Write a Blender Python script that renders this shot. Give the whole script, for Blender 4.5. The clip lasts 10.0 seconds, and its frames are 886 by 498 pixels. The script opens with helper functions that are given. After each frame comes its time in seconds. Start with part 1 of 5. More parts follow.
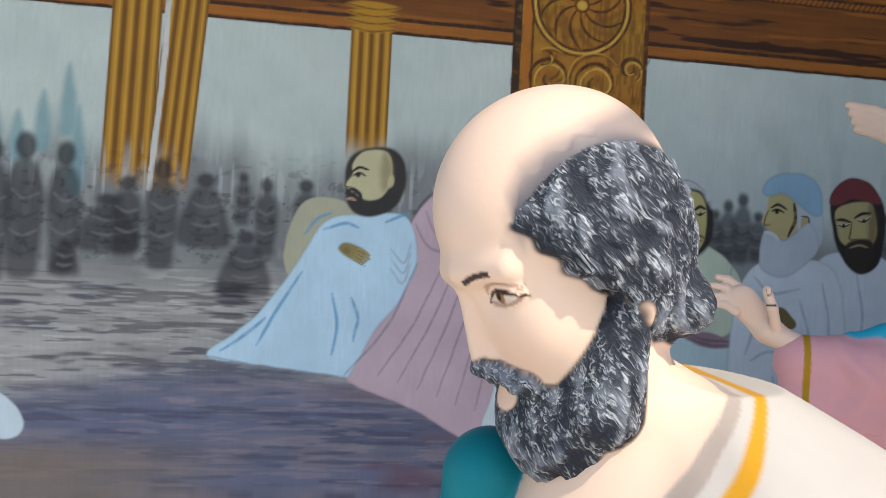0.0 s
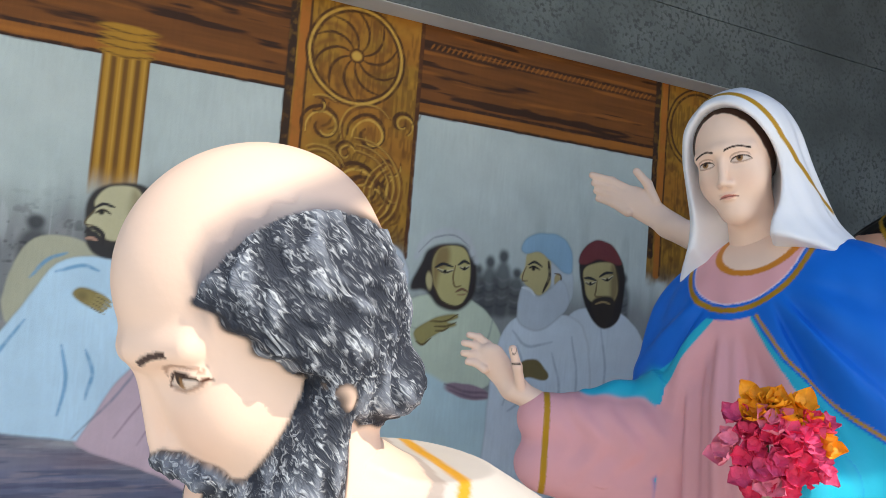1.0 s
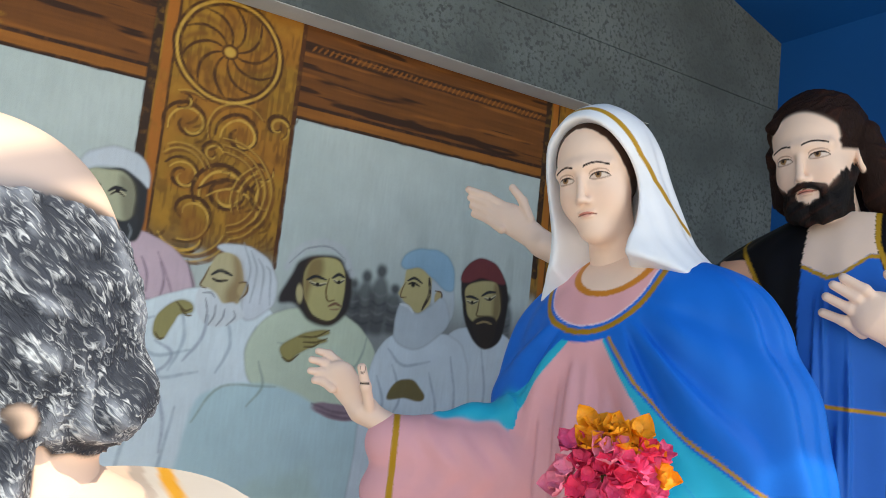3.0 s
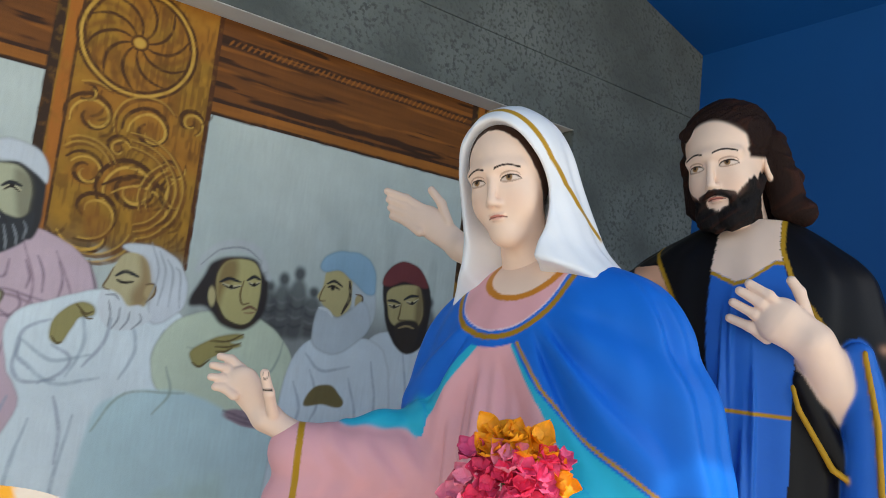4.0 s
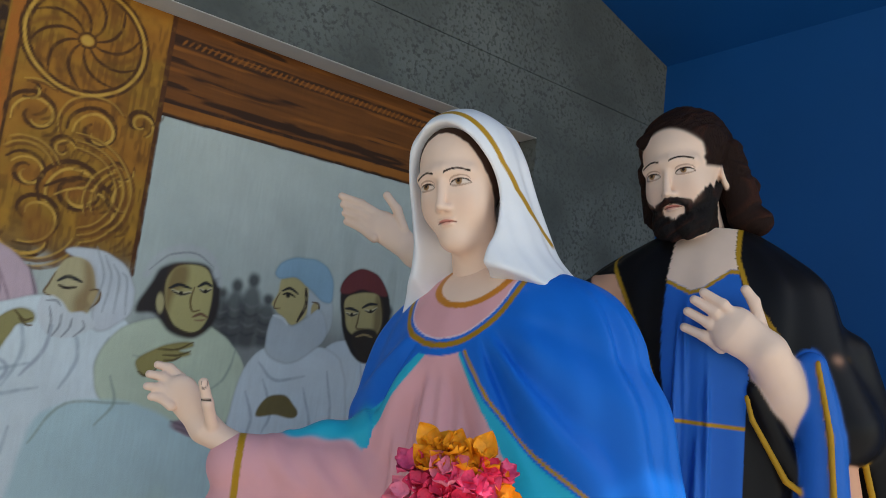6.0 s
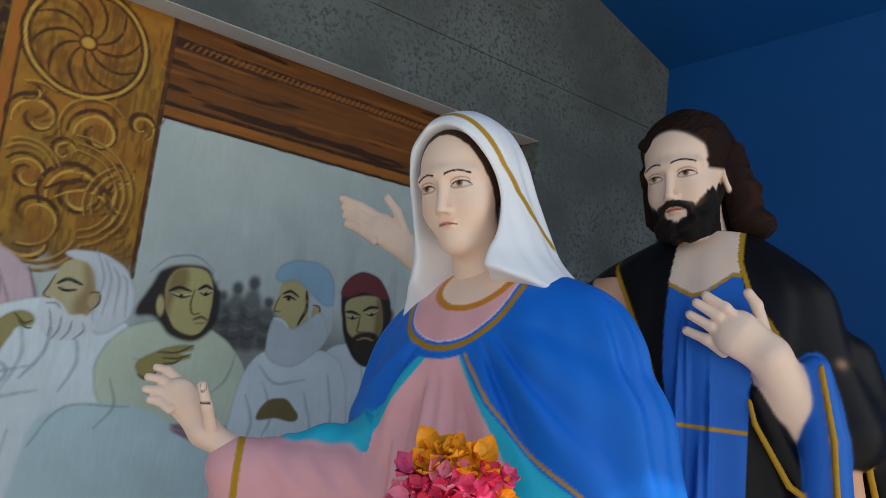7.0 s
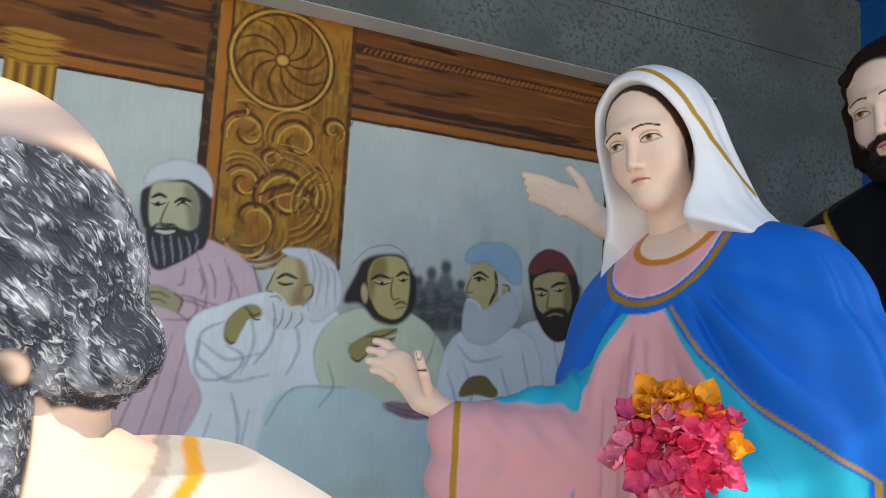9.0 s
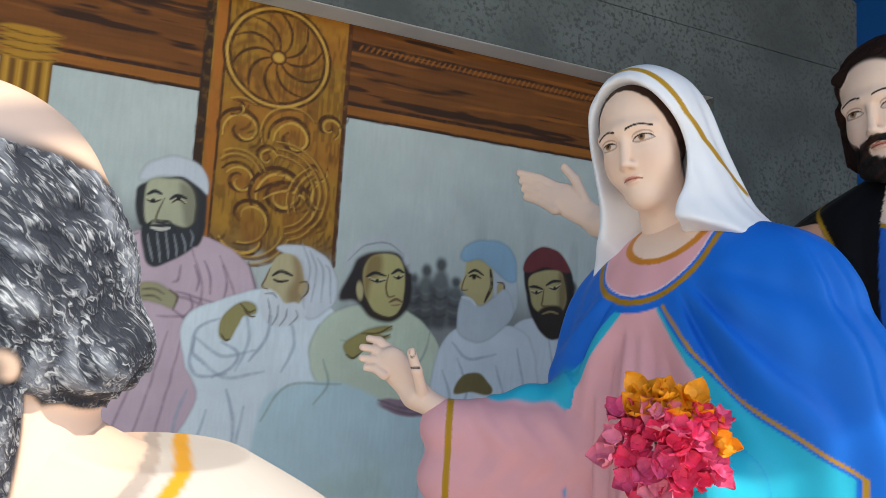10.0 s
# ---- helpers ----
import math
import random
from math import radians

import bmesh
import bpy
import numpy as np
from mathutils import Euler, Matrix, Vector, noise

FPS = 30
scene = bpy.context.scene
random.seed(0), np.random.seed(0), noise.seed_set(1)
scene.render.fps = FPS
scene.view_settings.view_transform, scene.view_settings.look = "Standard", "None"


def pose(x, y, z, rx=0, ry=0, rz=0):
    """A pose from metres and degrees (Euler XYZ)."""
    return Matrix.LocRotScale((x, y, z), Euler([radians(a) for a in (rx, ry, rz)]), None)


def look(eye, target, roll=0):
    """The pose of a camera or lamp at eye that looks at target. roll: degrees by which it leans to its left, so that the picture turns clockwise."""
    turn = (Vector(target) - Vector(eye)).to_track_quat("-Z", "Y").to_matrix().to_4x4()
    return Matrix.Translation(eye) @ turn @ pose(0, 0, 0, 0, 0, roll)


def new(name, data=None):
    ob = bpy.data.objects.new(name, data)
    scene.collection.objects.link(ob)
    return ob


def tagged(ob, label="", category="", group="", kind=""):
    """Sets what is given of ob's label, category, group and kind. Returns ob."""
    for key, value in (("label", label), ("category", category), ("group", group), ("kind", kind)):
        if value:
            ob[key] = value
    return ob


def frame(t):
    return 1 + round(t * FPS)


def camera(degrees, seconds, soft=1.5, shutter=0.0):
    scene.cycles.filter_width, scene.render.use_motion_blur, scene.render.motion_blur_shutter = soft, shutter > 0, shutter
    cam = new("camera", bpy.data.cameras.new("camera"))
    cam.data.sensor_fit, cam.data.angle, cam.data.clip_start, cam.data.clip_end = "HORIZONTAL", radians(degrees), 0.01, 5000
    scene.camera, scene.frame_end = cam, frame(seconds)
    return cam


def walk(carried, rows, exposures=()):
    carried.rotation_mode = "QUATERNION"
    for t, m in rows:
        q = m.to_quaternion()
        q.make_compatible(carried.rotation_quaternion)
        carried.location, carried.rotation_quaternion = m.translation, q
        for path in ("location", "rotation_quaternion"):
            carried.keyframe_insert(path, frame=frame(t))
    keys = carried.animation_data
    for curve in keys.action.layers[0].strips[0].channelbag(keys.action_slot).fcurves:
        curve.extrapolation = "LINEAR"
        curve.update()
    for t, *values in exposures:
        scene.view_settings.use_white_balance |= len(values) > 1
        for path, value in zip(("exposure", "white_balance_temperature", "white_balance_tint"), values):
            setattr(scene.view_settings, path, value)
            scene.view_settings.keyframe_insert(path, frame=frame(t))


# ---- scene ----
cam = camera(63.1, 10.0, soft=0.6)
PATH = [
    (0, (0.306, -0.167, 1.519), (0.59, 1.812, 1.51), 3.0),
    (0.5, (0.337, -0.151, 1.529), (0.856, 1.78, 1.575), 3.9),
    (1, (0.398, -0.132, 1.555), (1.217, 1.687, 1.695), 4.5),
    (1.5, (0.446, -0.122, 1.559), (1.349, 1.653, 1.738), 5.5),
    (2, (0.494, -0.118, 1.559), (1.431, 1.638, 1.757), 6.0),
    (3.5, (0.596, -0.109, 1.561), (1.665, 1.567, 1.785), 6.2),
    (4, (0.631, -0.112, 1.566), (1.776, 1.509, 1.809), 6.3),
    (4.5, (0.65, -0.115, 1.572), (1.836, 1.475, 1.826), 6.4),
    (5, (0.667, -0.117, 1.571), (1.868, 1.459, 1.837), 6.4),
    (5.5, (0.682, -0.113, 1.569), (1.883, 1.463, 1.842), 6.5),
    (7, (0.699, -0.104, 1.567), (1.892, 1.475, 1.855), 6.6),
    (7.5, (0.69, -0.101, 1.547), (1.831, 1.518, 1.831), 6.8),
    (8, (0.668, -0.094, 1.522), (1.657, 1.624, 1.783), 4.9),
    (8.5, (0.647, -0.098, 1.504), (1.484, 1.702, 1.747), 3.4),
    (9, (0.645, -0.109, 1.506), (1.443, 1.71, 1.737), 3.2),
    (9.5, (0.649, -0.113, 1.512), (1.447, 1.708, 1.737), 3.3),
    (10, (0.65, -0.118, 1.509), (1.454, 1.699, 1.731), 3.4),
]
EXPOSURES = [(0, 0.68, 7100, 8), (1.0, 0.86, 7100, 8), (2.0, 0.96, 7150, 7), (3.5, 1.0, 7350, 5), (5.5, 0.66, 7300, 5), (7.0, 0.55, 7250, 5), (8.0, 0.66, 7250, 5), (9.0, 0.82, 7250, 7), (10, 0.85, 7250, 7)]
walk(cam, [(t, look(eye, target, roll)) for t, eye, target, roll in PATH], EXPOSURES)

# ---- world, sun ----
world = bpy.data.worlds.new("sky_world")
scene.world = world
world.use_nodes = True
wn = world.node_tree
sky = wn.nodes.new("ShaderNodeTexSky")
sky.sky_type = "NISHITA"
sky.sun_disc = False
SUN_EL, SUN_AZ = 52.0, 35.0     # elevation; turn of the sun from straight out of the open front towards +x
sky.sun_elevation = radians(SUN_EL)
sky.sun_rotation = radians(180 - SUN_AZ)
bg = wn.nodes["Background"]
wn.links.new(sky.outputs[0], bg.inputs[0])
bg.inputs[1].default_value = 0.15
sun_dir = Vector((math.sin(radians(SUN_AZ)) * math.cos(radians(SUN_EL)), -math.cos(radians(SUN_AZ)) * math.cos(radians(SUN_EL)), math.sin(radians(SUN_EL))))
sun = new("sun", bpy.data.lights.new("sun", "SUN"))
sun.data.energy, sun.data.angle, sun.data.color = 2.1, radians(0.5), (1.0, 0.95, 0.87)
sun.matrix_world = look(sun_dir * 20, (0, 0, 0))


# ---- colours and noise ----
def S(r, g, b):
    """A linear colour from 0-255 values."""
    return np.array([((v / 255 + 0.055) / 1.055) ** 2.4 if v > 10 else v / 255 / 12.92 for v in (r, g, b)])


def vnoise(x, y, z, seed=0):
    """Smooth value noise 0..1 on arrays."""
    x, y, z = np.broadcast_arrays(x, y, z)
    xi, yi, zi = np.floor(x).astype(np.int64), np.floor(y).astype(np.int64), np.floor(z).astype(np.int64)
    fx, fy, fz = x - xi, y - yi, z - zi
    fx, fy, fz = (f * f * (3 - 2 * f) for f in (fx, fy, fz))

    def h(i, j, k):
        n = (i * 374761393 + j * 668265263 + k * 1274126177 + seed * 974711) & 0x7FFFFFFF
        n = ((n ^ (n >> 13)) * 1274126177) & 0x7FFFFFFF
        return ((n ^ (n >> 16)) & 0xFFFF) / 65535.0

    def mix(a, b, t):
        return a + (b - a) * t
    return mix(mix(mix(h(xi, yi, zi), h(xi + 1, yi, zi), fx), mix(h(xi, yi + 1, zi), h(xi + 1, yi + 1, zi), fx), fy),
               mix(mix(h(xi, yi, zi + 1), h(xi + 1, yi, zi + 1), fx), mix(h(xi, yi + 1, zi + 1), h(xi + 1, yi + 1, zi + 1), fx), fy), fz)


def fbm(x, y, z, seed=0, n=3):
    v, a, t = 0.0, 1.0, 0.0
    for i in range(n):
        v, t = v + a * vnoise(x * 2 ** i, y * 2 ** i, z * 2 ** i, seed + i), t + a
        a *= 0.5
    return v / t


def step(e0, e1, x):
    t = np.clip((x - e0) / (e1 - e0), 0, 1)
    return t * t * (3 - 2 * t)


# ---- materials ----
def material(name, color, rough=0.6, vary=0.12, scale=8.0, bump=0.15, bump_scale=120.0, dark=None, spots=0.0, metal=0.0, attribute=""):
    m = bpy.data.materials.new(name)
    m.use_nodes = True
    n, l = m.node_tree.nodes, m.node_tree.links
    b = n["Principled BSDF"]
    b.inputs["Roughness"].default_value = rough
    b.inputs["Metallic"].default_value = metal
    b.inputs["Specular IOR Level"].default_value = 0.3
    tc = n.new("ShaderNodeTexCoord")
    ns = n.new("ShaderNodeTexNoise")
    ns.inputs["Scale"].default_value, ns.inputs["Detail"].default_value = scale, 6
    l.new(tc.outputs["Object"], ns.inputs["Vector"])
    ramp = n.new("ShaderNodeMapRange")
    ramp.inputs["From Min"].default_value, ramp.inputs["From Max"].default_value = 0.3, 0.7
    ramp.inputs["To Min"].default_value, ramp.inputs["To Max"].default_value = 1 - vary, 1 + vary
    l.new(ns.outputs["Fac"], ramp.inputs["Value"])
    mul = n.new("ShaderNodeVectorMath")
    mul.operation = "SCALE"
    if attribute:
        at = n.new("ShaderNodeAttribute")
        at.attribute_name = attribute
        l.new(at.outputs["Color"], mul.inputs[0])
    else:
        mul.inputs[0].default_value = color[:3]
    l.new(ramp.outputs[0], mul.inputs["Scale"])
    last = mul.outputs[0]
    fine = n.new("ShaderNodeTexNoise")
    fine.inputs["Scale"].default_value, fine.inputs["Detail"].default_value = bump_scale, 5
    l.new(tc.outputs["Object"], fine.inputs["Vector"])
    if dark is not None:
        sp = n.new("ShaderNodeMapRange")
        sp.inputs["From Min"].default_value, sp.inputs["From Max"].default_value = 0.50, 0.64
        l.new(fine.outputs["Fac"], sp.inputs["Value"])
        sc = n.new("ShaderNodeMath")
        sc.operation = "MULTIPLY"
        patch = n.new("ShaderNodeMapRange")
        patch.inputs["From Min"].default_value, patch.inputs["From Max"].default_value = 0.26, 0.58
        patch.inputs["To Max"].default_value = spots
        l.new(ns.outputs["Fac"], patch.inputs["Value"])
        l.new(patch.outputs[0], sc.inputs[1])
        l.new(sp.outputs[0], sc.inputs[0])
        mx = n.new("ShaderNodeMix")
        mx.data_type = "RGBA"
        l.new(sc.outputs[0], mx.inputs["Factor"])
        l.new(last, mx.inputs["A"])
        mx.inputs["B"].default_value = (*dark[:3], 1)
        last = mx.outputs["Result"]
    l.new(last, b.inputs["Base Color"])
    bp = n.new("ShaderNodeBump")
    bp.inputs["Strength"].default_value, bp.inputs["Distance"].default_value = bump, 0.004
    l.new(fine.outputs["Fac"], bp.inputs["Height"])
    l.new(bp.outputs[0], b.inputs["Normal"])
    return m


PLASTER = material("textured_plaster", S(104, 109, 107), 0.85, 0.32, 3.0, 0.8, 66, S(66, 69, 68), 0.7)
# lighter than the wall: bounce from below is put into the soffit colour
SOFFIT = material("bounce_lit_plaster", S(196, 197, 196), 0.8, 0.08, 6, 0.2, 90)
BLUE_WALL = material("blue_wall_paint", S(3, 80, 148), 0.55, 0.08, 1.5, 0.15, 70)
BLUE_CEIL = material("blue_ceiling_paint", S(3, 80, 148), 0.6, 0.08, 1.5, 0.15, 70)
# paled so that the unseen platform throws more light up from below
CONCRETE = material("concrete", S(196, 191, 182), 0.85, 0.15, 3, 0.3, 80)
# unseen ground, kept pale to reflect sunlight up onto statues and mural
EARTH = material("bounce_ground", S(212, 206, 195), 0.9, 0.15, 1.2, 0.3, 40)
MURAL = material("mural_paint", (0, 0, 0), 0.62, 0.05, 9, 0.22, 420, attribute="paint")
ENAMEL = material("statue_enamel", (0, 0, 0), 0.42, 0.03, 14, 0.05, 160, attribute="paint")


def add_hair(m):
    """Where the 'hair' attribute says so (red: relief, green: dry-brushed white), fine curly strands."""
    n, l = m.node_tree.nodes, m.node_tree.links
    b = n["Principled BSDF"]
    at = n.new("ShaderNodeAttribute")
    at.attribute_name = "hair"
    sep = n.new("ShaderNodeSeparateColor")
    l.new(at.outputs["Color"], sep.inputs[0])
    st = n.new("ShaderNodeAttribute")
    st.attribute_name = "strand"
    ns = n.new("ShaderNodeTexNoise")
    ns.inputs["Scale"].default_value, ns.inputs["Detail"].default_value, ns.inputs["Distortion"].default_value = 1.0, 4, 1.2
    l.new(st.outputs["Vector"], ns.inputs["Vector"])
    mr = n.new("ShaderNodeMapRange")
    mr.inputs["From Min"].default_value, mr.inputs["From Max"].default_value = 0.50, 0.68
    l.new(ns.outputs["Fac"], mr.inputs["Value"])
    f = n.new("ShaderNodeMath")
    f.operation = "MULTIPLY"
    l.new(mr.outputs[0], f.inputs[0])
    l.new(sep.outputs[1], f.inputs[1])
    mx = n.new("ShaderNodeMix")
    mx.data_type = "RGBA"
    l.new(f.outputs[0], mx.inputs["Factor"])
    old = b.inputs["Base Color"].links[0].from_socket
    l.new(old, mx.inputs["A"])
    mx.inputs["B"].default_value = (*S(196, 200, 206), 1)
    l.new(mx.outputs["Result"], b.inputs["Base Color"])
    bp = n.new("ShaderNodeBump")
    bp.inputs["Distance"].default_value = 0.004
    g = n.new("ShaderNodeMath")
    g.operation = "MULTIPLY"
    g.inputs[1].default_value = 0.9
    l.new(sep.outputs[0], g.inputs[0])
    l.new(g.outputs[0], bp.inputs["Strength"])
    l.new(ns.outputs["Fac"], bp.inputs["Height"])
    l.new(b.inputs["Normal"].links[0].from_socket, bp.inputs["Normal"])
    l.new(bp.outputs[0], b.inputs["Normal"])
    rg = n.new("ShaderNodeMapRange")
    rg.inputs["To Min"].default_value, rg.inputs["To Max"].default_value = 0.42, 0.75
    l.new(sep.outputs[0], rg.inputs["Value"])
    l.new(rg.outputs[0], b.inputs["Roughness"])


add_hair(ENAMEL)
ENAMEL.node_tree.nodes["Principled BSDF"].inputs["Specular IOR Level"].default_value = 0.16


# ---- mesh helpers ----
def mesh_object(name, verts, faces, mat, smooth=False, colors=None, extra=None):
    me = bpy.data.meshes.new(name)
    verts, faces = np.asarray(verts, np.float32), np.asarray(faces, np.int32)
    k = faces.shape[1]
    me.vertices.add(len(verts))
    me.vertices.foreach_set("co", verts.ravel())
    me.loops.add(faces.size)
    me.loops.foreach_set("vertex_index", faces.ravel())
    me.polygons.add(len(faces))
    me.polygons.foreach_set("loop_start", np.arange(len(faces), dtype=np.int32) * k)
    me.polygons.foreach_set("loop_total", np.full(len(faces), k, np.int32))
    me.update(calc_edges=True)
    me.validate()
    me.polygons.foreach_set("use_smooth", np.full(len(me.polygons), smooth))
    if colors is not None:
        at = me.attributes.new("paint", "FLOAT_COLOR", "POINT")
        at.data.foreach_set("color", np.c_[np.clip(colors, 0.002, 0.95), np.ones(len(colors))].astype(np.float32).ravel())
    for key, val in (extra or {}).items():
        at = me.attributes.new(key, "FLOAT_VECTOR", "POINT")
        at.data.foreach_set("vector", np.asarray(val, np.float32).ravel())
    me.materials.append(mat)
    me.update()
    return new(name, me)


def box(bm, x0, x1, y0, y1, z0, z1):
    m = Matrix.Translation(((x0 + x1) / 2, (y0 + y1) / 2, (z0 + z1) / 2)) @ Matrix.Diagonal((x1 - x0, y1 - y0, z1 - z0, 1))
    return bmesh.ops.create_cube(bm, size=1, matrix=m)


def part(name, bm, mat, parent=None, label=""):
    me = bpy.data.meshes.new(name)
    bm.to_mesh(me)
    bm.free()
    me.materials.append(mat)
    ob = new(name, me)
    ob.parent = parent
    return tagged(ob, label)


def boxes(name, mat, *dims, bevel=0.0, parent=None):
    bm = bmesh.new()
    for d in dims:
        box(bm, *d)
    if bevel:
        bmesh.ops.bevel(bm, geom=bm.edges[:], offset=bevel, segments=2, affect="EDGES", profile=0.5)
    return part(name, bm, mat, parent)


# ---- structure ----
Y_MURAL, Y_WALL = 2.0, 1.905
X_L, X_JAMB, X_R = -1.7, 2.63, 3.43
Z_SOFFIT, Z_SILL, PLINTH = 2.445, 0.45, 0.25
ROOF_FRONT = -0.6


def roof_z(x):
    return 3.155 - 0.274 * (x - 2.925)


tagged(boxes("ground", EARTH, (-60, 60, -60, 60, -0.3, 0.0)), "unseen ground before the shrine, pale to bounce sunlight in", "ground", kind="structure")
tagged(boxes("floor", CONCRETE, (X_L - 0.2, X_R, 0.05, Y_WALL + 0.25, 0.001, PLINTH), bevel=0.006), "unseen raised concrete platform under the statues, pale to bounce light up", "floor", kind="structure")
bm = bmesh.new()
JOINT = 2.697
for d in ((X_L - 0.2, X_JAMB, Y_WALL, Y_WALL + 0.25, Z_SOFFIT, JOINT - 0.003), (X_JAMB, X_R, Y_WALL, Y_WALL + 0.25, PLINTH, JOINT - 0.003),
          (X_L - 0.2, X_R, Y_WALL, Y_WALL + 0.25, JOINT, 4.6), (X_L - 0.2, X_R, Y_WALL + 0.006, Y_WALL + 0.24, JOINT - 0.004, JOINT + 0.001),
          (X_L - 0.2, X_JAMB, Y_WALL, Y_WALL + 0.25, PLINTH, Z_SILL)):
    box(bm, *d)
tagged(part("wall_back", bm, PLASTER), "grey textured plaster wall round the painted niche", "wall", kind="structure")
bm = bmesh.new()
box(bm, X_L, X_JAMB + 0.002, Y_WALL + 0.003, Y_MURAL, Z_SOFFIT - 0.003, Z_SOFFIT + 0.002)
tagged(part("trim", bm, SOFFIT), "smooth grey reveal over the niche, colour lightened for bounced light", "trim", kind="structure")
tagged(boxes("trim", PLASTER, (X_JAMB - 0.003, X_JAMB + 0.002, Y_WALL + 0.003, Y_MURAL, Z_SILL, Z_SOFFIT - 0.003)), "grey plastered side reveal of the niche", "trim", kind="structure")
tagged(boxes("wall_right", BLUE_WALL, (X_R, X_R + 0.2, ROOF_FRONT, Y_WALL + 0.25, 0, roof_z(X_R) + 0.1)), "deep blue painted side wall", "wall", kind="structure")
bm = bmesh.new()
x0, x1 = X_L - 0.4, X_R + 0.2
vs = [bm.verts.new((x, y, roof_z(x) + dz)) for dz in (0, 0.12) for x, y in ((x0, ROOF_FRONT), (x1, ROOF_FRONT), (x1, Y_WALL + 0.25), (x0, Y_WALL + 0.25))]
for q in ((3, 2, 1, 0), (4, 5, 6, 7), (0, 1, 5, 4), (1, 2, 6, 5), (2, 3, 7, 6), (3, 0, 4, 7)):
    bm.faces.new([vs[i] for i in q])
tagged(part("ceiling", bm, BLUE_CEIL), "sloping blue painted ceiling", "ceiling", kind="structure")

# ---- the mural: a flat painted panel, coloured point by point ----
class Canvas:
    def __init__(self, xs, zs):
        self.xs, self.zs = xs, zs
        self.X, self.Z = np.meshgrid(xs, zs)
        self.C = np.zeros((*self.X.shape, 3))

    def put(self, mask, color, sl=np.s_[:, :]):
        m = np.clip(mask, 0, 1)[..., None]
        self.C[sl] = self.C[sl] * (1 - m) + np.asarray(color) * m

    def near(self, x0, x1, z0, z1):
        i = np.searchsorted(self.zs, (z0, z1))
        j = np.searchsorted(self.xs, (x0, x1))
        return np.s_[i[0]:i[1], j[0]:j[1]]

    def wob(self, sl, amp=0.004, f=28.0, seed=3):
        X, Z = self.X[sl], self.Z[sl]
        return X + amp * (vnoise(X * f, Z * f, 0, seed) - 0.5), Z + amp * (vnoise(X * f, Z * f, 5, seed) - 0.5)

    def blob(self, cx, cz, rx, rz, color, turn=0, soft=0.0035, a=1.0):
        r = max(rx, rz) + soft + 0.01
        sl = self.near(cx - r, cx + r, cz - r, cz + r)
        X, Z = self.wob(sl)
        c, s = math.cos(radians(turn)), math.sin(radians(turn))
        u, v = (X - cx) * c + (Z - cz) * s, -(X - cx) * s + (Z - cz) * c
        d = (np.sqrt((u / rx) ** 2 + (v / rz) ** 2) - 1) * min(rx, rz)
        self.put(a * step(soft, -soft, d), color, sl)

    def area(self, pts, color, soft=0.003, a=1.0, tone=0.0, seed=1):
        """A closed painted area; its corner points are rounded by a spline."""
        p = spline(pts, True)
        lo, hi = p.min(0) - soft - 0.01, p.max(0) + soft + 0.01
        sl = self.near(lo[0], hi[0], lo[1], hi[1])
        X, Z = self.wob(sl)
        d, inside = np.full(X.shape, 9.0), np.zeros(X.shape, bool)
        for (ax, az), (bx, bz) in zip(p, np.roll(p, -1, 0)):
            ex, ez = bx - ax, bz - az
            t = np.clip(((X - ax) * ex + (Z - az) * ez) / (ex * ex + ez * ez + 1e-9), 0, 1)
            d = np.minimum(d, np.hypot(X - ax - t * ex, Z - az - t * ez))
            if az != bz:
                inside ^= ((az > Z) != (bz > Z)) & (X < ex * (Z - az) / ez + ax)
        d = np.where(inside, -d, d)
        col = np.asarray(color)
        if tone:
            col = col * (1 + tone * (fbm(X * 9, Z * 9, 0, seed)[..., None] - 0.5) * 2)
        self.put(a * step(soft, -soft, d), col, sl)
        if tone:
            self.put(0.3 * step(0.007, 0.002, np.abs(d)) * (0.4 + 0.6 * fbm(X * 14, Z * 14, 0, seed + 5)), np.asarray(color) * 0.42, sl)

    def stroke(self, pts, width, color, soft=0.002, a=1.0, closed=False, rough=0.3, taper=True):
        p = spline(pts, closed)
        lo, hi = p.min(0) - width - 0.01, p.max(0) + width + 0.01
        sl = self.near(lo[0], hi[0], lo[1], hi[1])
        X, Z = self.wob(sl, 0.003)
        d = np.full(X.shape, 9.0)
        n = len(p) - (0 if closed else 1)
        for i in range(n):
            (ax, az), (bx, bz) = p[i], p[(i + 1) % len(p)]
            ex, ez = bx - ax, bz - az
            t = np.clip(((X - ax) * ex + (Z - az) * ez) / (ex * ex + ez * ez + 1e-9), 0, 1)
            f = (i + t) / n
            w = width / 2 * ((0.35 + 0.65 * np.sin(np.pi * np.clip(f, 0.02, 0.98)) ** 0.5) if taper else 1)
            d = np.minimum(d, np.hypot(X - ax - t * ex, Z - az - t * ez) - w)
        m = step(soft, -soft, d) * (1 - rough * step(0.45, 0.75, fbm(X * 60, Z * 60, 0, 11)))
        self.put(a * m, color, sl)


def spline(pts, closed=False, n=6):
    p = np.asarray(pts, float)
    if len(p) < 3:
        return p
    q = np.vstack([p[-1], p, p[:2]]) if closed else np.vstack([2 * p[0] - p[1], p, 2 * p[-1] - p[-2]])
    out = []
    for i in range(1, len(q) - 2):
        for t in np.arange(n) / n:
            a, b, c, d = q[i - 1], q[i], q[i + 1], q[i + 2]
            out.append(0.5 * (2 * b + (c - a) * t + (2 * a - 5 * b + 4 * c - d) * t * t + (3 * b - a - 3 * c + d) * t ** 3))
    if not closed:
        out.append(p[-1])
    return np.array(out)


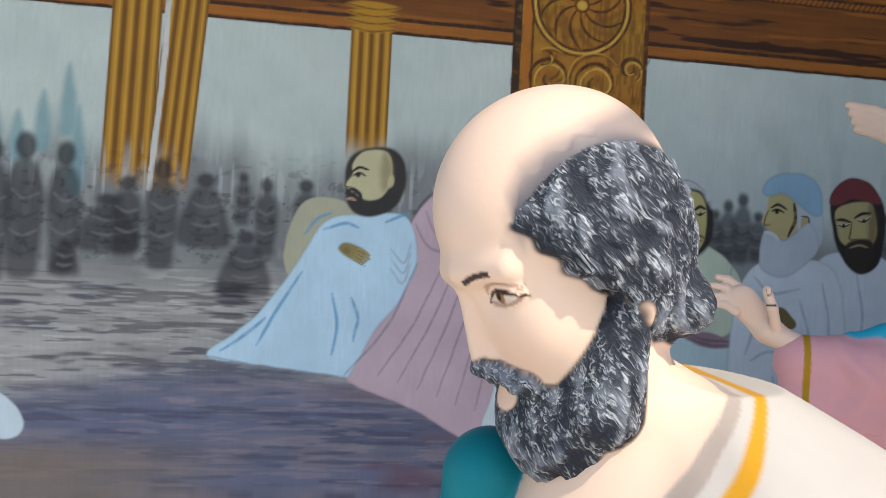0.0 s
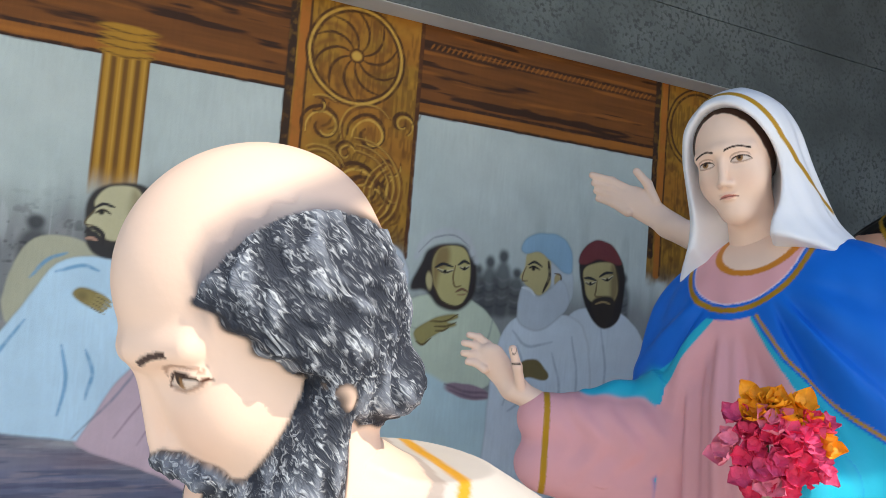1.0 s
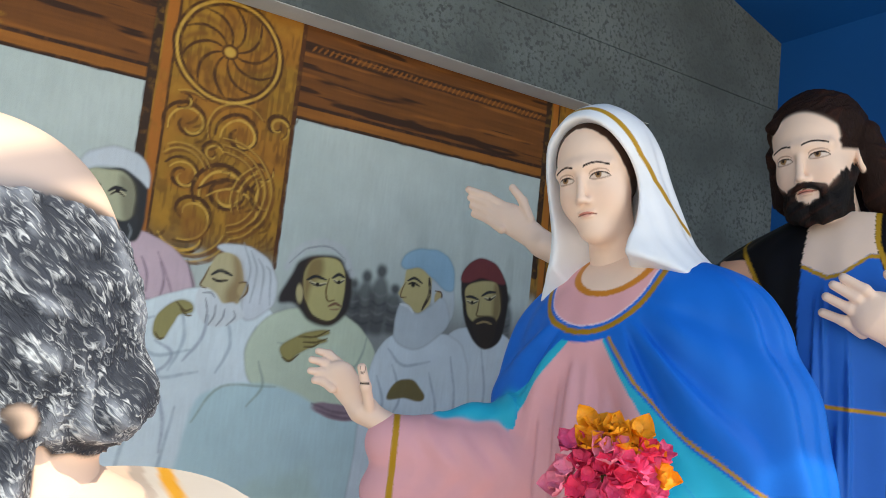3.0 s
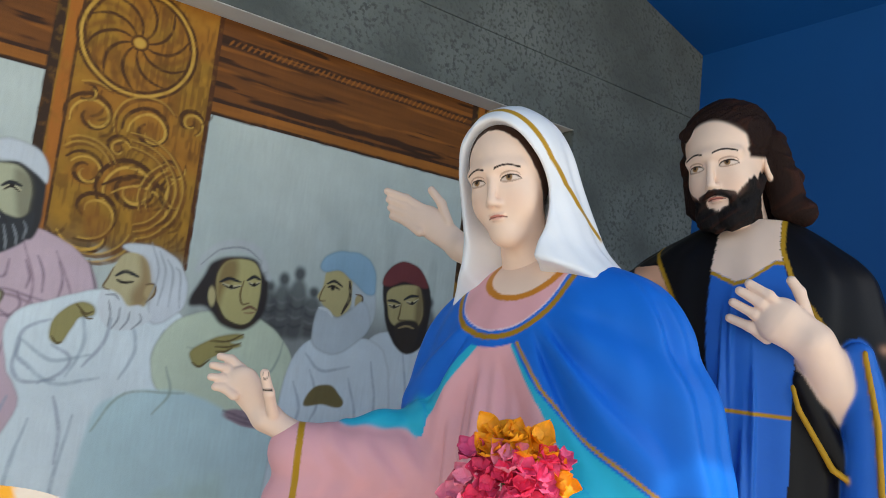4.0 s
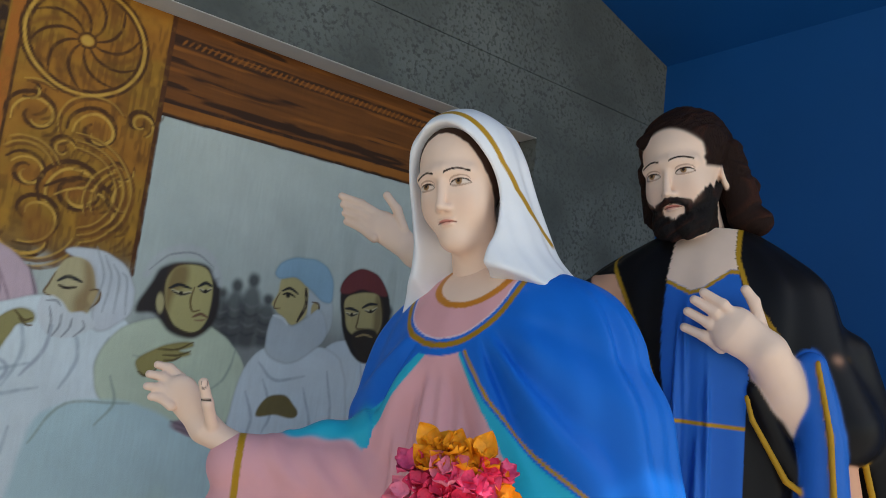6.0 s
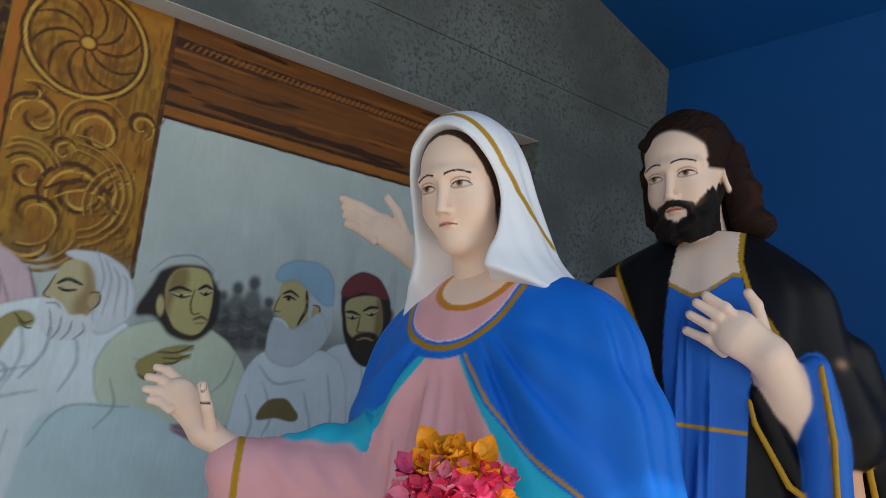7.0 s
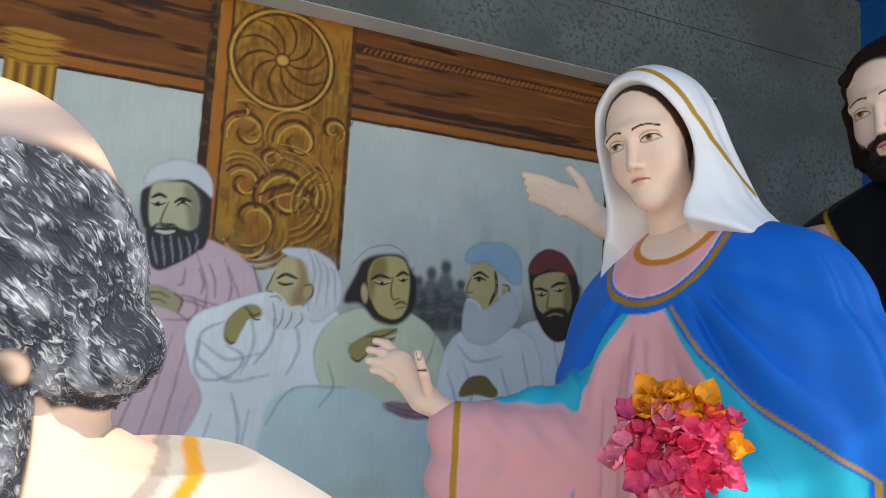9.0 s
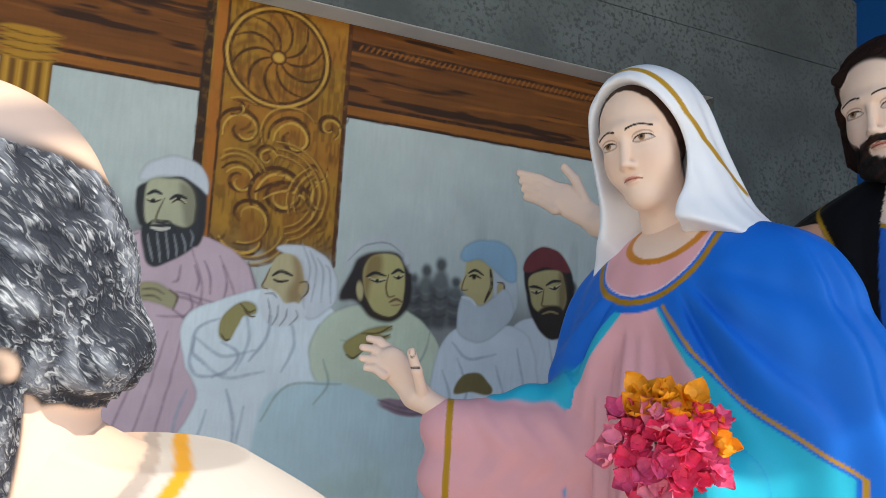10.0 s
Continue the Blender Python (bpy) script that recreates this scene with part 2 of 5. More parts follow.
GOLD, GOLD_D, GOLD_L = S(178, 128, 38), S(80, 47, 16), S(208, 162, 72)
WOOD, WOOD_D, WOOD_L = S(116, 67, 24), S(46, 24, 11), S(162, 98, 34)
INK = S(40, 40, 44)
FLESH_D = S(104, 86, 58)
GREY_SKY, WHITE_ROBE = S(194, 203, 198), S(220, 231, 235)

FX0, FZ0 = -0.85, 0.78
cv = Canvas(np.r_[np.linspace(X_L, FX0, 24, endpoint=False), np.arange(FX0, X_JAMB - 0.003, 0.0036), X_JAMB - 0.003],
            np.r_[np.linspace(Z_SILL, FZ0, 14, endpoint=False), np.arange(FZ0, Z_SOFFIT - 0.003, 0.0036), Z_SOFFIT - 0.003])
X, Z = cv.X, cv.Z

# pale background, smoke and floor
cv.C[:] = GREY_SKY
cv.put(0.35 * step(0.35, 0.7, fbm(X * 2.5, Z * 2.5, 0, 21)), S(168, 184, 182))
cv.put(0.30 * step(0.5, 0.8, vnoise(X * 22, Z * 4, 0, 22)) * step(2.05, 1.75, Z), S(140, 152, 148))
crowd = step(1.86, 1.66, Z + 0.10 * (fbm(X * 26, Z * 3, 0, 23) - 0.5) + 0.04 * np.sin(X * 9)) * step(1.10, 0.6, X)
cv.put(0.92 * crowd, S(118, 120, 122) * (0.75 + 0.5 * fbm(X * 14, Z * 5, 0, 24)[..., None]))
crowd2 = step(1.68, 1.54, Z + 0.06 * (fbm(X * 26, Z * 4, 0, 25) - 0.5)) * step(1.2, 1.4, X)
cv.put(0.8 * crowd2, S(128, 130, 130))
flo = step(1.46, 1.34, Z) * step(1.1, 0.7, X)
streak = fbm(X * 4, Z * 46, 0, 26)
cv.put(flo, S(164, 162, 160) * (0.62 + 0.70 * streak[..., None]))
cv.put(flo * step(0.60, 0.74, fbm(X * 5, Z * 34, 0, 27)) * 0.8, S(74, 76, 88))
cv.put(flo * 0.65 * step(0.56, 0.66, fbm(X * 9, Z * 120, 0, 64)) * step(0.4, 0.6, fbm(X * 3, Z * 9, 0, 65)), S(196, 194, 190))
cv.put(flo * 0.6 * step(0.60, 0.70, fbm(X * 7, Z * 90, 0, 66)), S(58, 58, 66))
dark_floor = step(1.19, 1.06, Z + 0.18 * np.abs(X - 0.05) ** 1.5 + 0.03 * (streak - 0.5)) * step(1.2, 0.9, X)
cv.put(dark_floor * 0.95, S(100, 104, 130) * (0.75 + 0.5 * fbm(X * 3, Z * 26, 0, 28)[..., None]))
cv.put(dark_floor * step(0.15, 0.45, X) * step(0.42, 0.66, fbm(X * 3, Z * 16, 0, 29)) * 0.75, S(118, 88, 100))
cv.put(dark_floor * step(0.5, 0.75, fbm(X * 4, Z * 30, 0, 30)) * 0.6, S(134, 130, 140))
cv.put(dark_floor * 0.55 * step(0.55, 0.68, fbm(X * 6, Z * 70, 0, 67)), S(70, 74, 100))
cv.put(dark_floor * 0.40 * step(0.58, 0.70, fbm(X * 8, Z * 90, 0, 68)), S(156, 142, 148))
cv.put(step(0.95, 0.86, Z) * step(0.2, -0.5, X) * 0.7, S(140, 122, 104))


def plank(x0, x1, z0, z1, seed):
    """A brushed brown timber beam between two edges."""
    sl = cv.near(x0, x1, z0, z1)
    x, z = X[sl], Z[sl]
    g = fbm(x * 5, z * 95, seed, 31)
    cv.put(np.ones_like(x), WOOD * (0.7 + 0.6 * g[..., None]), sl)
    cv.put(0.9 * step(0.58, 0.68, fbm(x * 4, z * 42, seed, 32)), WOOD_D, sl)
    cv.put(0.55 * step(0.6, 0.75, fbm(x * 3.5, z * 60, seed, 33)), WOOD_L, sl)


# the timber lintel: upper moulding, broad dark board, bright lower lath
plank(X_L, X_JAMB, 2.144, Z_SOFFIT, 1)
for x0, x1 in ((X_L, 0.80), (1.233, 2.19)):
    sl = cv.near(x0, x1, 2.150, 2.184)
    cv.put(np.full(X[sl].shape, 0.8), WOOD_L * (0.75 + 0.5 * fbm(X[sl] * 4, Z[sl] * 80, 0, 34)[..., None]), sl)
    cv.stroke([(x0, 2.147), (x1, 2.147)], 0.010, S(52, 30, 16), taper=False)
    cv.stroke([(x0, 2.188), (x1, 2.188)], 0.012, S(58, 32, 16), taper=False)
    cv.stroke([(x0, 2.385), (x1, 2.385)], 0.010, S(60, 34, 16), taper=False)
    cv.stroke([(x0, 2.362), (x1, 2.362)], 0.008, S(70, 40, 18), taper=False)
for i in range(48):
    x = 1.26 + i * 0.019
    cv.stroke([(x, 2.365), (x + 0.012, 2.382)], 0.007, WOOD_L, a=0.8)


def fluted(x0, x1, z0, z1, lean=0.0, n=4):
    """A golden fluted column shaft."""
    sl = cv.near(min(x0, x0 - lean) - 0.02, max(x1, x1 - lean) + 0.02, z0, z1)
    x, z = X[sl], Z[sl]
    u = (x - x0 + lean * (z1 - z) / (z1 - z0)) / (x1 - x0)
    m = step(-0.02, 0.02, u) * step(1.02, 0.98, u)
    base = GOLD * (0.85 + 0.3 * fbm(x * 60, z * 5, 0, 36)[..., None])
    cv.put(m * step(z0 - 0.02, z0 + 0.09, z + 0.05 * (fbm(x * 40, z * 5, 0, 37) - 0.5)), base, sl)
    for i in range(n + 1):
        d = np.abs(u - i / n)
        cv.put(m * 0.8 * step(0.09, 0.02, d) * step(z0, z0 + 0.1, z), GOLD_D * 1.3, sl)
    cv.put(m * 0.6 * step(0.14, 0.0, np.abs(((u * n) % 1) - 0.55)) * step(z0, z0 + 0.1, z), GOLD_L, sl)


fluted(-0.358, -0.222, 1.63, Z_SOFFIT, 0.02)
fluted(-0.200, -0.084, 1.62, Z_SOFFIT, 0.055)
cv.stroke([(-0.211, Z_SOFFIT), (-0.218, 2.0), (-0.242, 1.64)], 0.016, S(200, 200, 196), taper=False, rough=0.1)
fluted(0.309, 0.430, 1.76, 2.16, 0.0)
for z, w in ((2.155, 0.135), (2.178, 0.150), (2.200, 0.146), (2.222, 0.152)):
    cv.blob(0.370, z, w / 2, 0.013, GOLD, soft=0.003)
    cv.stroke([(0.370 - w / 2, z), (0.370, z - 0.009), (0.370 + w / 2, z)], 0.005, GOLD_D, a=0.8)

# the carved-looking gilt panel with its wheel and scrolls
def gilt_panel(x0, x1, z0):
    sl = cv.near(x0, x1, z0, Z_SOFFIT)
    x, z = X[sl], Z[sl]
    m = step(z0, z0 + 0.06, z + 0.05 * (fbm(x * 20, z * 20, 0, 41) - 0.5))
    cv.put(m, S(170, 122, 40) * (0.70 + 0.48 * fbm(x * 34, z * 34, 0, 42)[..., None]), sl)
    cv.put(0.5 * m * step(0.45, 0.7, fbm(x * 6, z * 9, 0, 43)), S(166, 96, 30), sl)
    cv.put(0.5 * m * step(0.45, 0.8, vnoise(x * 160, z * 30, 0, 44) * fbm(x * 12, z * 12, 0, 40) * 2), S(104, 66, 22), sl)
    cv.put(0.5 * m * step(0.62, 0.8, fbm(x * 26, z * 20, 0, 39)), S(84, 50, 18), sl)
    cv.put(0.75 * step(z0 + 0.13, z0 + 0.02, z + 0.05 * (fbm(x * 30, z * 30, 0, 48) - 0.5)) * m, S(88, 74, 58), sl)
    cv.stroke([(x1 - 0.005, Z_SOFFIT), (x1 - 0.004, 2.1), (x1 - 0.005, z0 + 0.02)], 0.014, S(84, 46, 18), taper=False)
    cv.stroke([(x0 + 0.012, Z_SOFFIT), (x0 + 0.012, 2.1), (x0 + 0.014, z0 + 0.12)], 0.026, S(58, 36, 20), taper=False)
    cv.stroke([(x0 + 0.045, Z_SOFFIT), (x0 + 0.045, 2.1), (x0 + 0.048, z0 + 0.05)], 0.030, S(176, 104, 36), taper=False)
    cv.stroke([(x0 + 0.062, Z_SOFFIT), (x0 + 0.062, 2.1), (x0 + 0.062, z0 + 0.05)], 0.008, GOLD_D, taper=False)


def ring(cx, cz, r, w, col):
    a = np.linspace(0, 2 * np.pi, 18, endpoint=False)
    cv.stroke(np.c_[cx + r * np.cos(a), cz + r * np.sin(a)], w, col, closed=True, taper=False, rough=0.35)


def curl(cx, cz, r, a0, turns, w=0.011, col=None, grow=0.72):
    """A spiral scroll."""
    n = int(12 * abs(turns)) + 6
    t = np.linspace(0, 1, n)
    a = radians(a0) + t * turns * 2 * np.pi
    rr = r * (1 - grow * t)
    cv.stroke(np.c_[cx + rr * np.cos(a), cz + rr * np.sin(a)], w, GOLD_D if col is None else col, rough=0.35)


gilt_panel(0.800, 1.233, 1.66)
WX, WZ = 1.014, 2.288
for r, w in ((0.158, 0.008), (0.140, 0.009)):
    ring(WX, WZ, r, w, GOLD_D)
ring(WX, WZ, 0.149, 0.008, GOLD_L)
ring(WX, WZ, 0.020, 0.007, GOLD_D)
cv.blob(WX, WZ, 0.014, 0.014, GOLD_L, soft=0.004)
for i in range(10):
    a = i * 2 * np.pi / 10 + 0.2
    t = np.linspace(0, 1, 7)
    r, aa = 0.024 + 0.112 * t, a + 0.75 * t ** 1.4
    cv.stroke(np.c_[WX + r * np.cos(aa), WZ + r * np.sin(aa)], 0.009, GOLD_D)
    aa = aa + 0.33
    cv.stroke(np.c_[WX + r[3:] * np.cos(aa[3:]), WZ + r[3:] * np.sin(aa[3:])], 0.016, S(124, 78, 28), soft=0.007, a=0.7)
for cx, cz, r, a0, tn, w in ((0.925, 2.055, 0.070, 200, -1.1, 0.013), (1.075, 2.050, 0.072, 190, -1.15, 0.014), (1.180, 2.105, 0.042, -60, 1.2, 0.013),
                             (0.930, 1.905, 0.055, 150, -1.2, 0.012), (1.050, 1.880, 0.090, 210, -1.3, 0.015), (1.150, 1.960, 0.040, 20, -1.0, 0.012),
                             (1.110, 1.800, 0.150, 150, -0.42, 0.013), (0.960, 1.800, 0.085, 250, 0.9, 0.012), (1.000, 1.985, 0.035, 20, 1.0, 0.010),
                             (1.185, 1.870, 0.075, 110, 0.45, 0.011), (0.905, 2.125, 0.035, 250, 0.5, 0.010), (0.985, 1.760, 0.12, 190, 0.35, 0.014)):
    curl(cx, cz, r, a0, tn, w)
    curl(cx + 0.006, cz - 0.006, r * 0.86, a0, tn * 0.85, w * 0.6, GOLD_L)
    cv.blob(cx, cz, r * 0.3, r * 0.3, S(140, 88, 30), soft=0.012, a=0.6)
for cx, cz, rr, a0, a1 in ((1.05, 1.88, (0.108, 0.128, 0.148), 95, -75), (0.93, 1.905, (0.070, 0.084), 170, 20), (0.925, 2.055, (0.086,), 210, 60), (1.075, 2.05, (0.088,), 200, 40), (0.98, 1.78, (0.10, 0.12), -20, -120), (1.20, 1.86, (0.10, 0.12), 200, 120)):
    for r in rr:
        a = np.radians(np.linspace(a0, a1, 10))
        px, pz = cx + r * np.cos(a), cz + r * np.sin(a)
        keep = (px > 0.875) & (px < 1.215)
        if keep.sum() > 2:
            cv.stroke(np.c_[px, pz][keep], 0.011, S(112, 68, 24), a=0.8)
            cv.stroke(np.c_[px - 0.007, pz + 0.005][keep], 0.006, GOLD_L, a=0.6)
for i in range(26):
    x = 0.88 + 0.34 * ((i * 0.618) % 1)
    z = 1.72 + 0.42 * ((i * 0.377) % 1)
    cv.stroke([(x, z), (x + 0.02, z + 0.012), (x + 0.03, z + 0.035)], 0.009, GOLD_D, a=0.6, rough=0.6)
gilt_panel(2.190, X_JAMB, 1.66)
for r, w in ((0.158, 0.008), (0.140, 0.009)):
    ring(2.41, WZ, r, w, GOLD_D)


# painted bystanders, kept as plain silhouettes
def shade_figure(x, z, h, w=0.07, seated=False, a=0.84, col=None):
    c = S(40, 40, 46) if col is None else col
    cv.blob(x, z - h * 0.09, w * 0.33, h * 0.10, c, a=a, soft=0.010)
    cv.area([(x - w * 0.3, z - h * 0.2), (x + w * 0.3, z - h * 0.2), (x + w * 0.62, z - h * 0.42), (x + w * (0.9 if seated else 0.55), z - h * 0.8),
             (x + w * (0.7 if seated else 0.4), z - h), (x - w * (0.7 if seated else 0.4), z - h), (x - w * (0.9 if seated else 0.5), z - h * 0.78), (x - w * 0.6, z - h * 0.4)], c, soft=0.014, a=a * 0.85)
    for k in range(4):
        cv.stroke([(x - w * 0.4, z - h * (0.4 + 0.14 * k)), (x, z - h * (0.46 + 0.13 * k)), (x + w * 0.45, z - h * (0.42 + 0.13 * k))], 0.007, INK if k % 2 else S(132, 132, 134), a=0.5, soft=0.006)


# dry-brushed haze over the crowd
haze = step(1.80, 1.62, Z) * step(1.40, 1.46, Z) * step(0.95, 0.6, X)
cv.put(0.55 * haze * step(0.56, 0.72, fbm(X * 30, Z * 12, 0, 45)), S(150, 152, 152))
cv.put(0.5 * haze * step(0.6, 0.75, fbm(X * 40, Z * 60, 0, 46)), S(46, 46, 50))
cv.put(0.4 * step(1.8, 1.7, Z) * step(1.58, 1.66, Z) * step(0.6, 0.8, vnoise(X * 90, Z * 9, 0, 47)) * step(0.8, 0.6, X), S(196, 200, 200))

for x, z, h in ((-0.47, 1.98, 0.20), (-0.535, 1.90, 0.17), (-0.60, 1.84, 0.14), (-0.66, 1.86, 0.15), (-0.44, 1.86, 0.24)):
    cv.area([(x, z), (x + 0.022, z - h * 0.6), (x + 0.014, z - h), (x - 0.016, z - h), (x - 0.02, z - h * 0.55)], S(110, 150, 158), soft=0.012, a=0.75)
for args in ((-0.575, 1.775, 0.40, 0.085), (-0.468, 1.755, 0.36, 0.075), (-0.205, 1.725, 0.31, 0.075), (-0.66, 1.76, 0.40, 0.08)):
    shade_figure(*args)
for args in ((-0.085, 1.690, 0.21, 0.085, True), (0.020, 1.700, 0.15, 0.040), (0.088, 1.685, 0.22, 0.055), (0.200, 1.690, 0.20, 0.06), (-0.35, 1.615, 0.16, 0.10, True), (-0.30, 1.67, 0.22, 0.07), (0.035, 1.53, 0.19, 0.085, True), (-0.46, 1.48, 0.10, 0.045, True)):
    shade_figure(*args)
for args in ((1.535, 1.71, 0.20, 0.05), (1.585, 1.735, 0.22, 0.055), (1.64, 1.68, 0.16, 0.05), (1.495, 1.68, 0.16, 0.04), (2.09, 1.70, 0.2, 0.05)):
    shade_figure(*args)


# painted seated guests: plain robes with flat oval heads
def folds(lines, col, w=0.006, a=0.7):
    for l in lines:
        cv.stroke(l, w, col, a=a, soft=0.004)


def eye_pair(left, right, brow_left, brow_right):
    """Lids and brows of a painted face, each a single brush stroke."""
    for lid, brow in ((left, brow_left), (right, brow_right)):
        cx, cz = lid[1]
        cv.stroke([(x, z + 0.002) for x, z in lid], 0.011, S(204, 196, 160), rough=0)
        cv.stroke(lid, 0.006, S(44, 36, 30), rough=0)
        cv.blob(cx, cz + 0.004, 0.006, 0.006, S(36, 28, 24), soft=0.002)
        cv.stroke(brow, 0.010, INK, rough=0)


def hand_patch(x, z, w, h, turn=0):
    """A painted fist or hand: palm, four finger strokes, wrist shade."""
    ca, sa = math.cos(radians(turn)), math.sin(radians(turn))

    def at(u, v):
        return x + u * w * ca - v * h * sa, z + u * w * sa + v * h * ca
    cv.area([at(-1, -0.5), at(-0.9, 0.6), at(-0.1, 1.0), at(0.6, 0.8), at(0.6, -0.7), at(-0.2, -1.0)], S(146, 130, 80), tone=0.08)
    for k in range(4):
        v = 0.75 - 0.5 * k
        cv.stroke([at(0.1, v * 0.9), at(0.6, v), at(1.15 - 0.12 * abs(k - 1), v * 0.85)], h * 0.42, S(158, 142, 92), rough=0.1)
        cv.stroke([at(0.2, v - 0.25), at(0.7, v - 0.27), at(1.05, v * 0.85 - 0.25)], h * 0.12, FLESH_D * 0.8, rough=0)
    cv.blob(*at(-0.55, -0.2), w * 0.3, h * 0.5, FLESH_D, turn, soft=0.008, a=0.5)


PINK, PINK_D = S(204, 178, 188), S(140, 112, 124)
BLUE_R, BLUE_D = S(190, 220, 238), S(88, 152, 196)
PALE_G, PALE_GD = S(200, 212, 190), S(140, 158, 146)
ROBE_D = S(150, 168, 180)

# guest in a rose robe, and the one in pale blue before him
cv.area([(0.50, 1.56), (0.62, 1.70), (0.80, 1.74), (0.98, 1.66), (1.02, 1.45), (0.98, 1.2), (0.90, 0.93), (0.78, 0.90), (0.55, 1.02), (0.335, 1.12), (0.42, 1.30)], PINK, tone=0.10)
folds([[(0.44 + 0.06 * k, 1.12 - 0.02 * k), (0.54 + 0.05 * k, 1.28), (0.62 + 0.04 * k, 1.46)] for k in range(6)], PINK_D)
folds([[(0.56, 1.62), (0.60, 1.55), (0.70, 1.53)], [(0.53, 1.58), (0.58, 1.51), (0.70, 1.49)], [(0.82, 1.70), (0.86, 1.58), (0.84, 1.50)], [(0.90, 1.68), (0.95, 1.56), (0.92, 1.47)]], PINK_D)
folds([[(0.50, 1.55), (0.56, 1.66), (0.68, 1.72)], [(0.98, 1.67), (1.03, 1.5), (1.02, 1.4)]], S(84, 72, 84), 0.008)
cv.area([(0.677, 1.858), (0.664, 1.817), (0.675, 1.756), (0.693, 1.739), (0.758, 1.742), (0.829, 1.698), (0.851, 1.744), (0.851, 1.825), (0.839, 1.872), (0.774, 1.892)], S(48, 48, 50), soft=0.005)
cv.area([(0.691, 1.864), (0.731, 1.879), (0.782, 1.880), (0.813, 1.844), (0.820, 1.773), (0.795, 1.746), (0.750, 1.753), (0.703, 1.746), (0.689, 1.789)], S(182, 182, 152), tone=0.08)
cv.area([(0.773, 1.871), (0.815, 1.852), (0.825, 1.765), (0.802, 1.747), (0.785, 1.800)], S(96, 90, 74), soft=0.012, a=0.6)
cv.area([(0.686, 1.741), (0.714, 1.751), (0.757, 1.756), (0.802, 1.748), (0.833, 1.771), (0.830, 1.707), (0.802, 1.675), (0.767, 1.651), (0.728, 1.634), (0.701, 1.658)], S(52, 54, 58), soft=0.005)
for l in ([(0.705, 1.720), (0.712, 1.682), (0.724, 1.649)], [(0.728, 1.727), (0.735, 1.684), (0.744, 1.648)], [(0.749, 1.733), (0.757, 1.693), (0.763, 1.659)], [(0.772, 1.727), (0.781, 1.692), (0.783, 1.667)], [(0.792, 1.730), (0.803, 1.704), (0.805, 1.682)], [(0.813, 1.743), (0.822, 1.725), (0.819, 1.699)]):
    cv.stroke(l, 0.007, S(136, 140, 144), a=0.8)
cv.stroke([(0.703, 1.746), (0.716, 1.759), (0.735, 1.758), (0.757, 1.759), (0.777, 1.733)], 0.010, S(48, 48, 50))
cv.stroke([(0.712, 1.740), (0.735, 1.738), (0.758, 1.743)], 0.010, S(206, 202, 190), rough=0)
cv.area([(0.672, 1.868), (0.681, 1.906), (0.711, 1.932), (0.757, 1.946), (0.807, 1.936), (0.843, 1.902), (0.851, 1.849), (0.824, 1.867), (0.781, 1.890), (0.730, 1.887)], S(206, 212, 218), tone=0.05)
eye_pair([(0.692, 1.816), (0.709, 1.810), (0.729, 1.819)], [(0.757, 1.814), (0.773, 1.826), (0.793, 1.817)], [(0.693, 1.830), (0.711, 1.840), (0.729, 1.835)], [(0.752, 1.823), (0.770, 1.837), (0.794, 1.832)])
cv.stroke([(0.737, 1.823), (0.727, 1.790), (0.723, 1.763), (0.745, 1.761)], 0.005, S(100, 92, 70), rough=0)
folds([[(0.74, 1.56), (0.83, 1.55), (0.92, 1.50)], [(0.75, 1.50), (0.86, 1.50), (0.93, 1.44)], [(0.88, 1.52), (0.90, 1.48), (0.87, 1.45)]], PINK_D, 0.008)
cv.area([(0.701, 1.585), (0.736, 1.591), (0.774, 1.575), (0.795, 1.557), (0.788, 1.525), (0.757, 1.531), (0.723, 1.539), (0.705, 1.543)], S(166, 160, 124), tone=0.1)
folds([[(0.707, 1.570), (0.738, 1.573), (0.761, 1.562)], [(0.709, 1.552), (0.736, 1.554), (0.755, 1.543)], [(0.774, 1.575), (0.796, 1.557), (0.788, 1.521)]], S(78, 66, 50), 0.006, 0.9)
folds([[(0.792, 1.571), (0.850, 1.556), (0.896, 1.547)], [(0.788, 1.521), (0.834, 1.489), (0.861, 1.475)], [(0.827, 1.564), (0.838, 1.529), (0.814, 1.500)], [(0.858, 1.553), (0.869, 1.515), (0.849, 1.482)], [(0.893, 1.546), (0.902, 1.517), (0.873, 1.476)], [(0.797, 1.643), (0.794, 1.604), (0.780, 1.595)], [(0.834, 1.646), (0.848, 1.608), (0.845, 1.576)], [(0.859, 1.661), (0.878, 1.618), (0.882, 1.571)], [(0.910, 1.653), (0.925, 1.606), (0.920, 1.558)]], S(132, 108, 122), 0.007, 0.8)
cv.area([(0.20, 1.63), (0.30, 1.64), (0.36, 1.60), (0.30, 1.54), (0.24, 1.50), (0.21, 1.40), (0.155, 1.42), (0.15, 1.52)], S(176, 174, 150), soft=0.004)
cv.area([(0.26, 1.57), (0.38, 1.60), (0.50, 1.60), (0.54, 1.48), (0.50, 1.36), (0.42, 1.25), (0.36, 1.13), (0.32, 1.115), (0.10, 1.14), (-0.06, 1.165), (0.06, 1.27), (0.17, 1.42)], BLUE_R, tone=0.06)
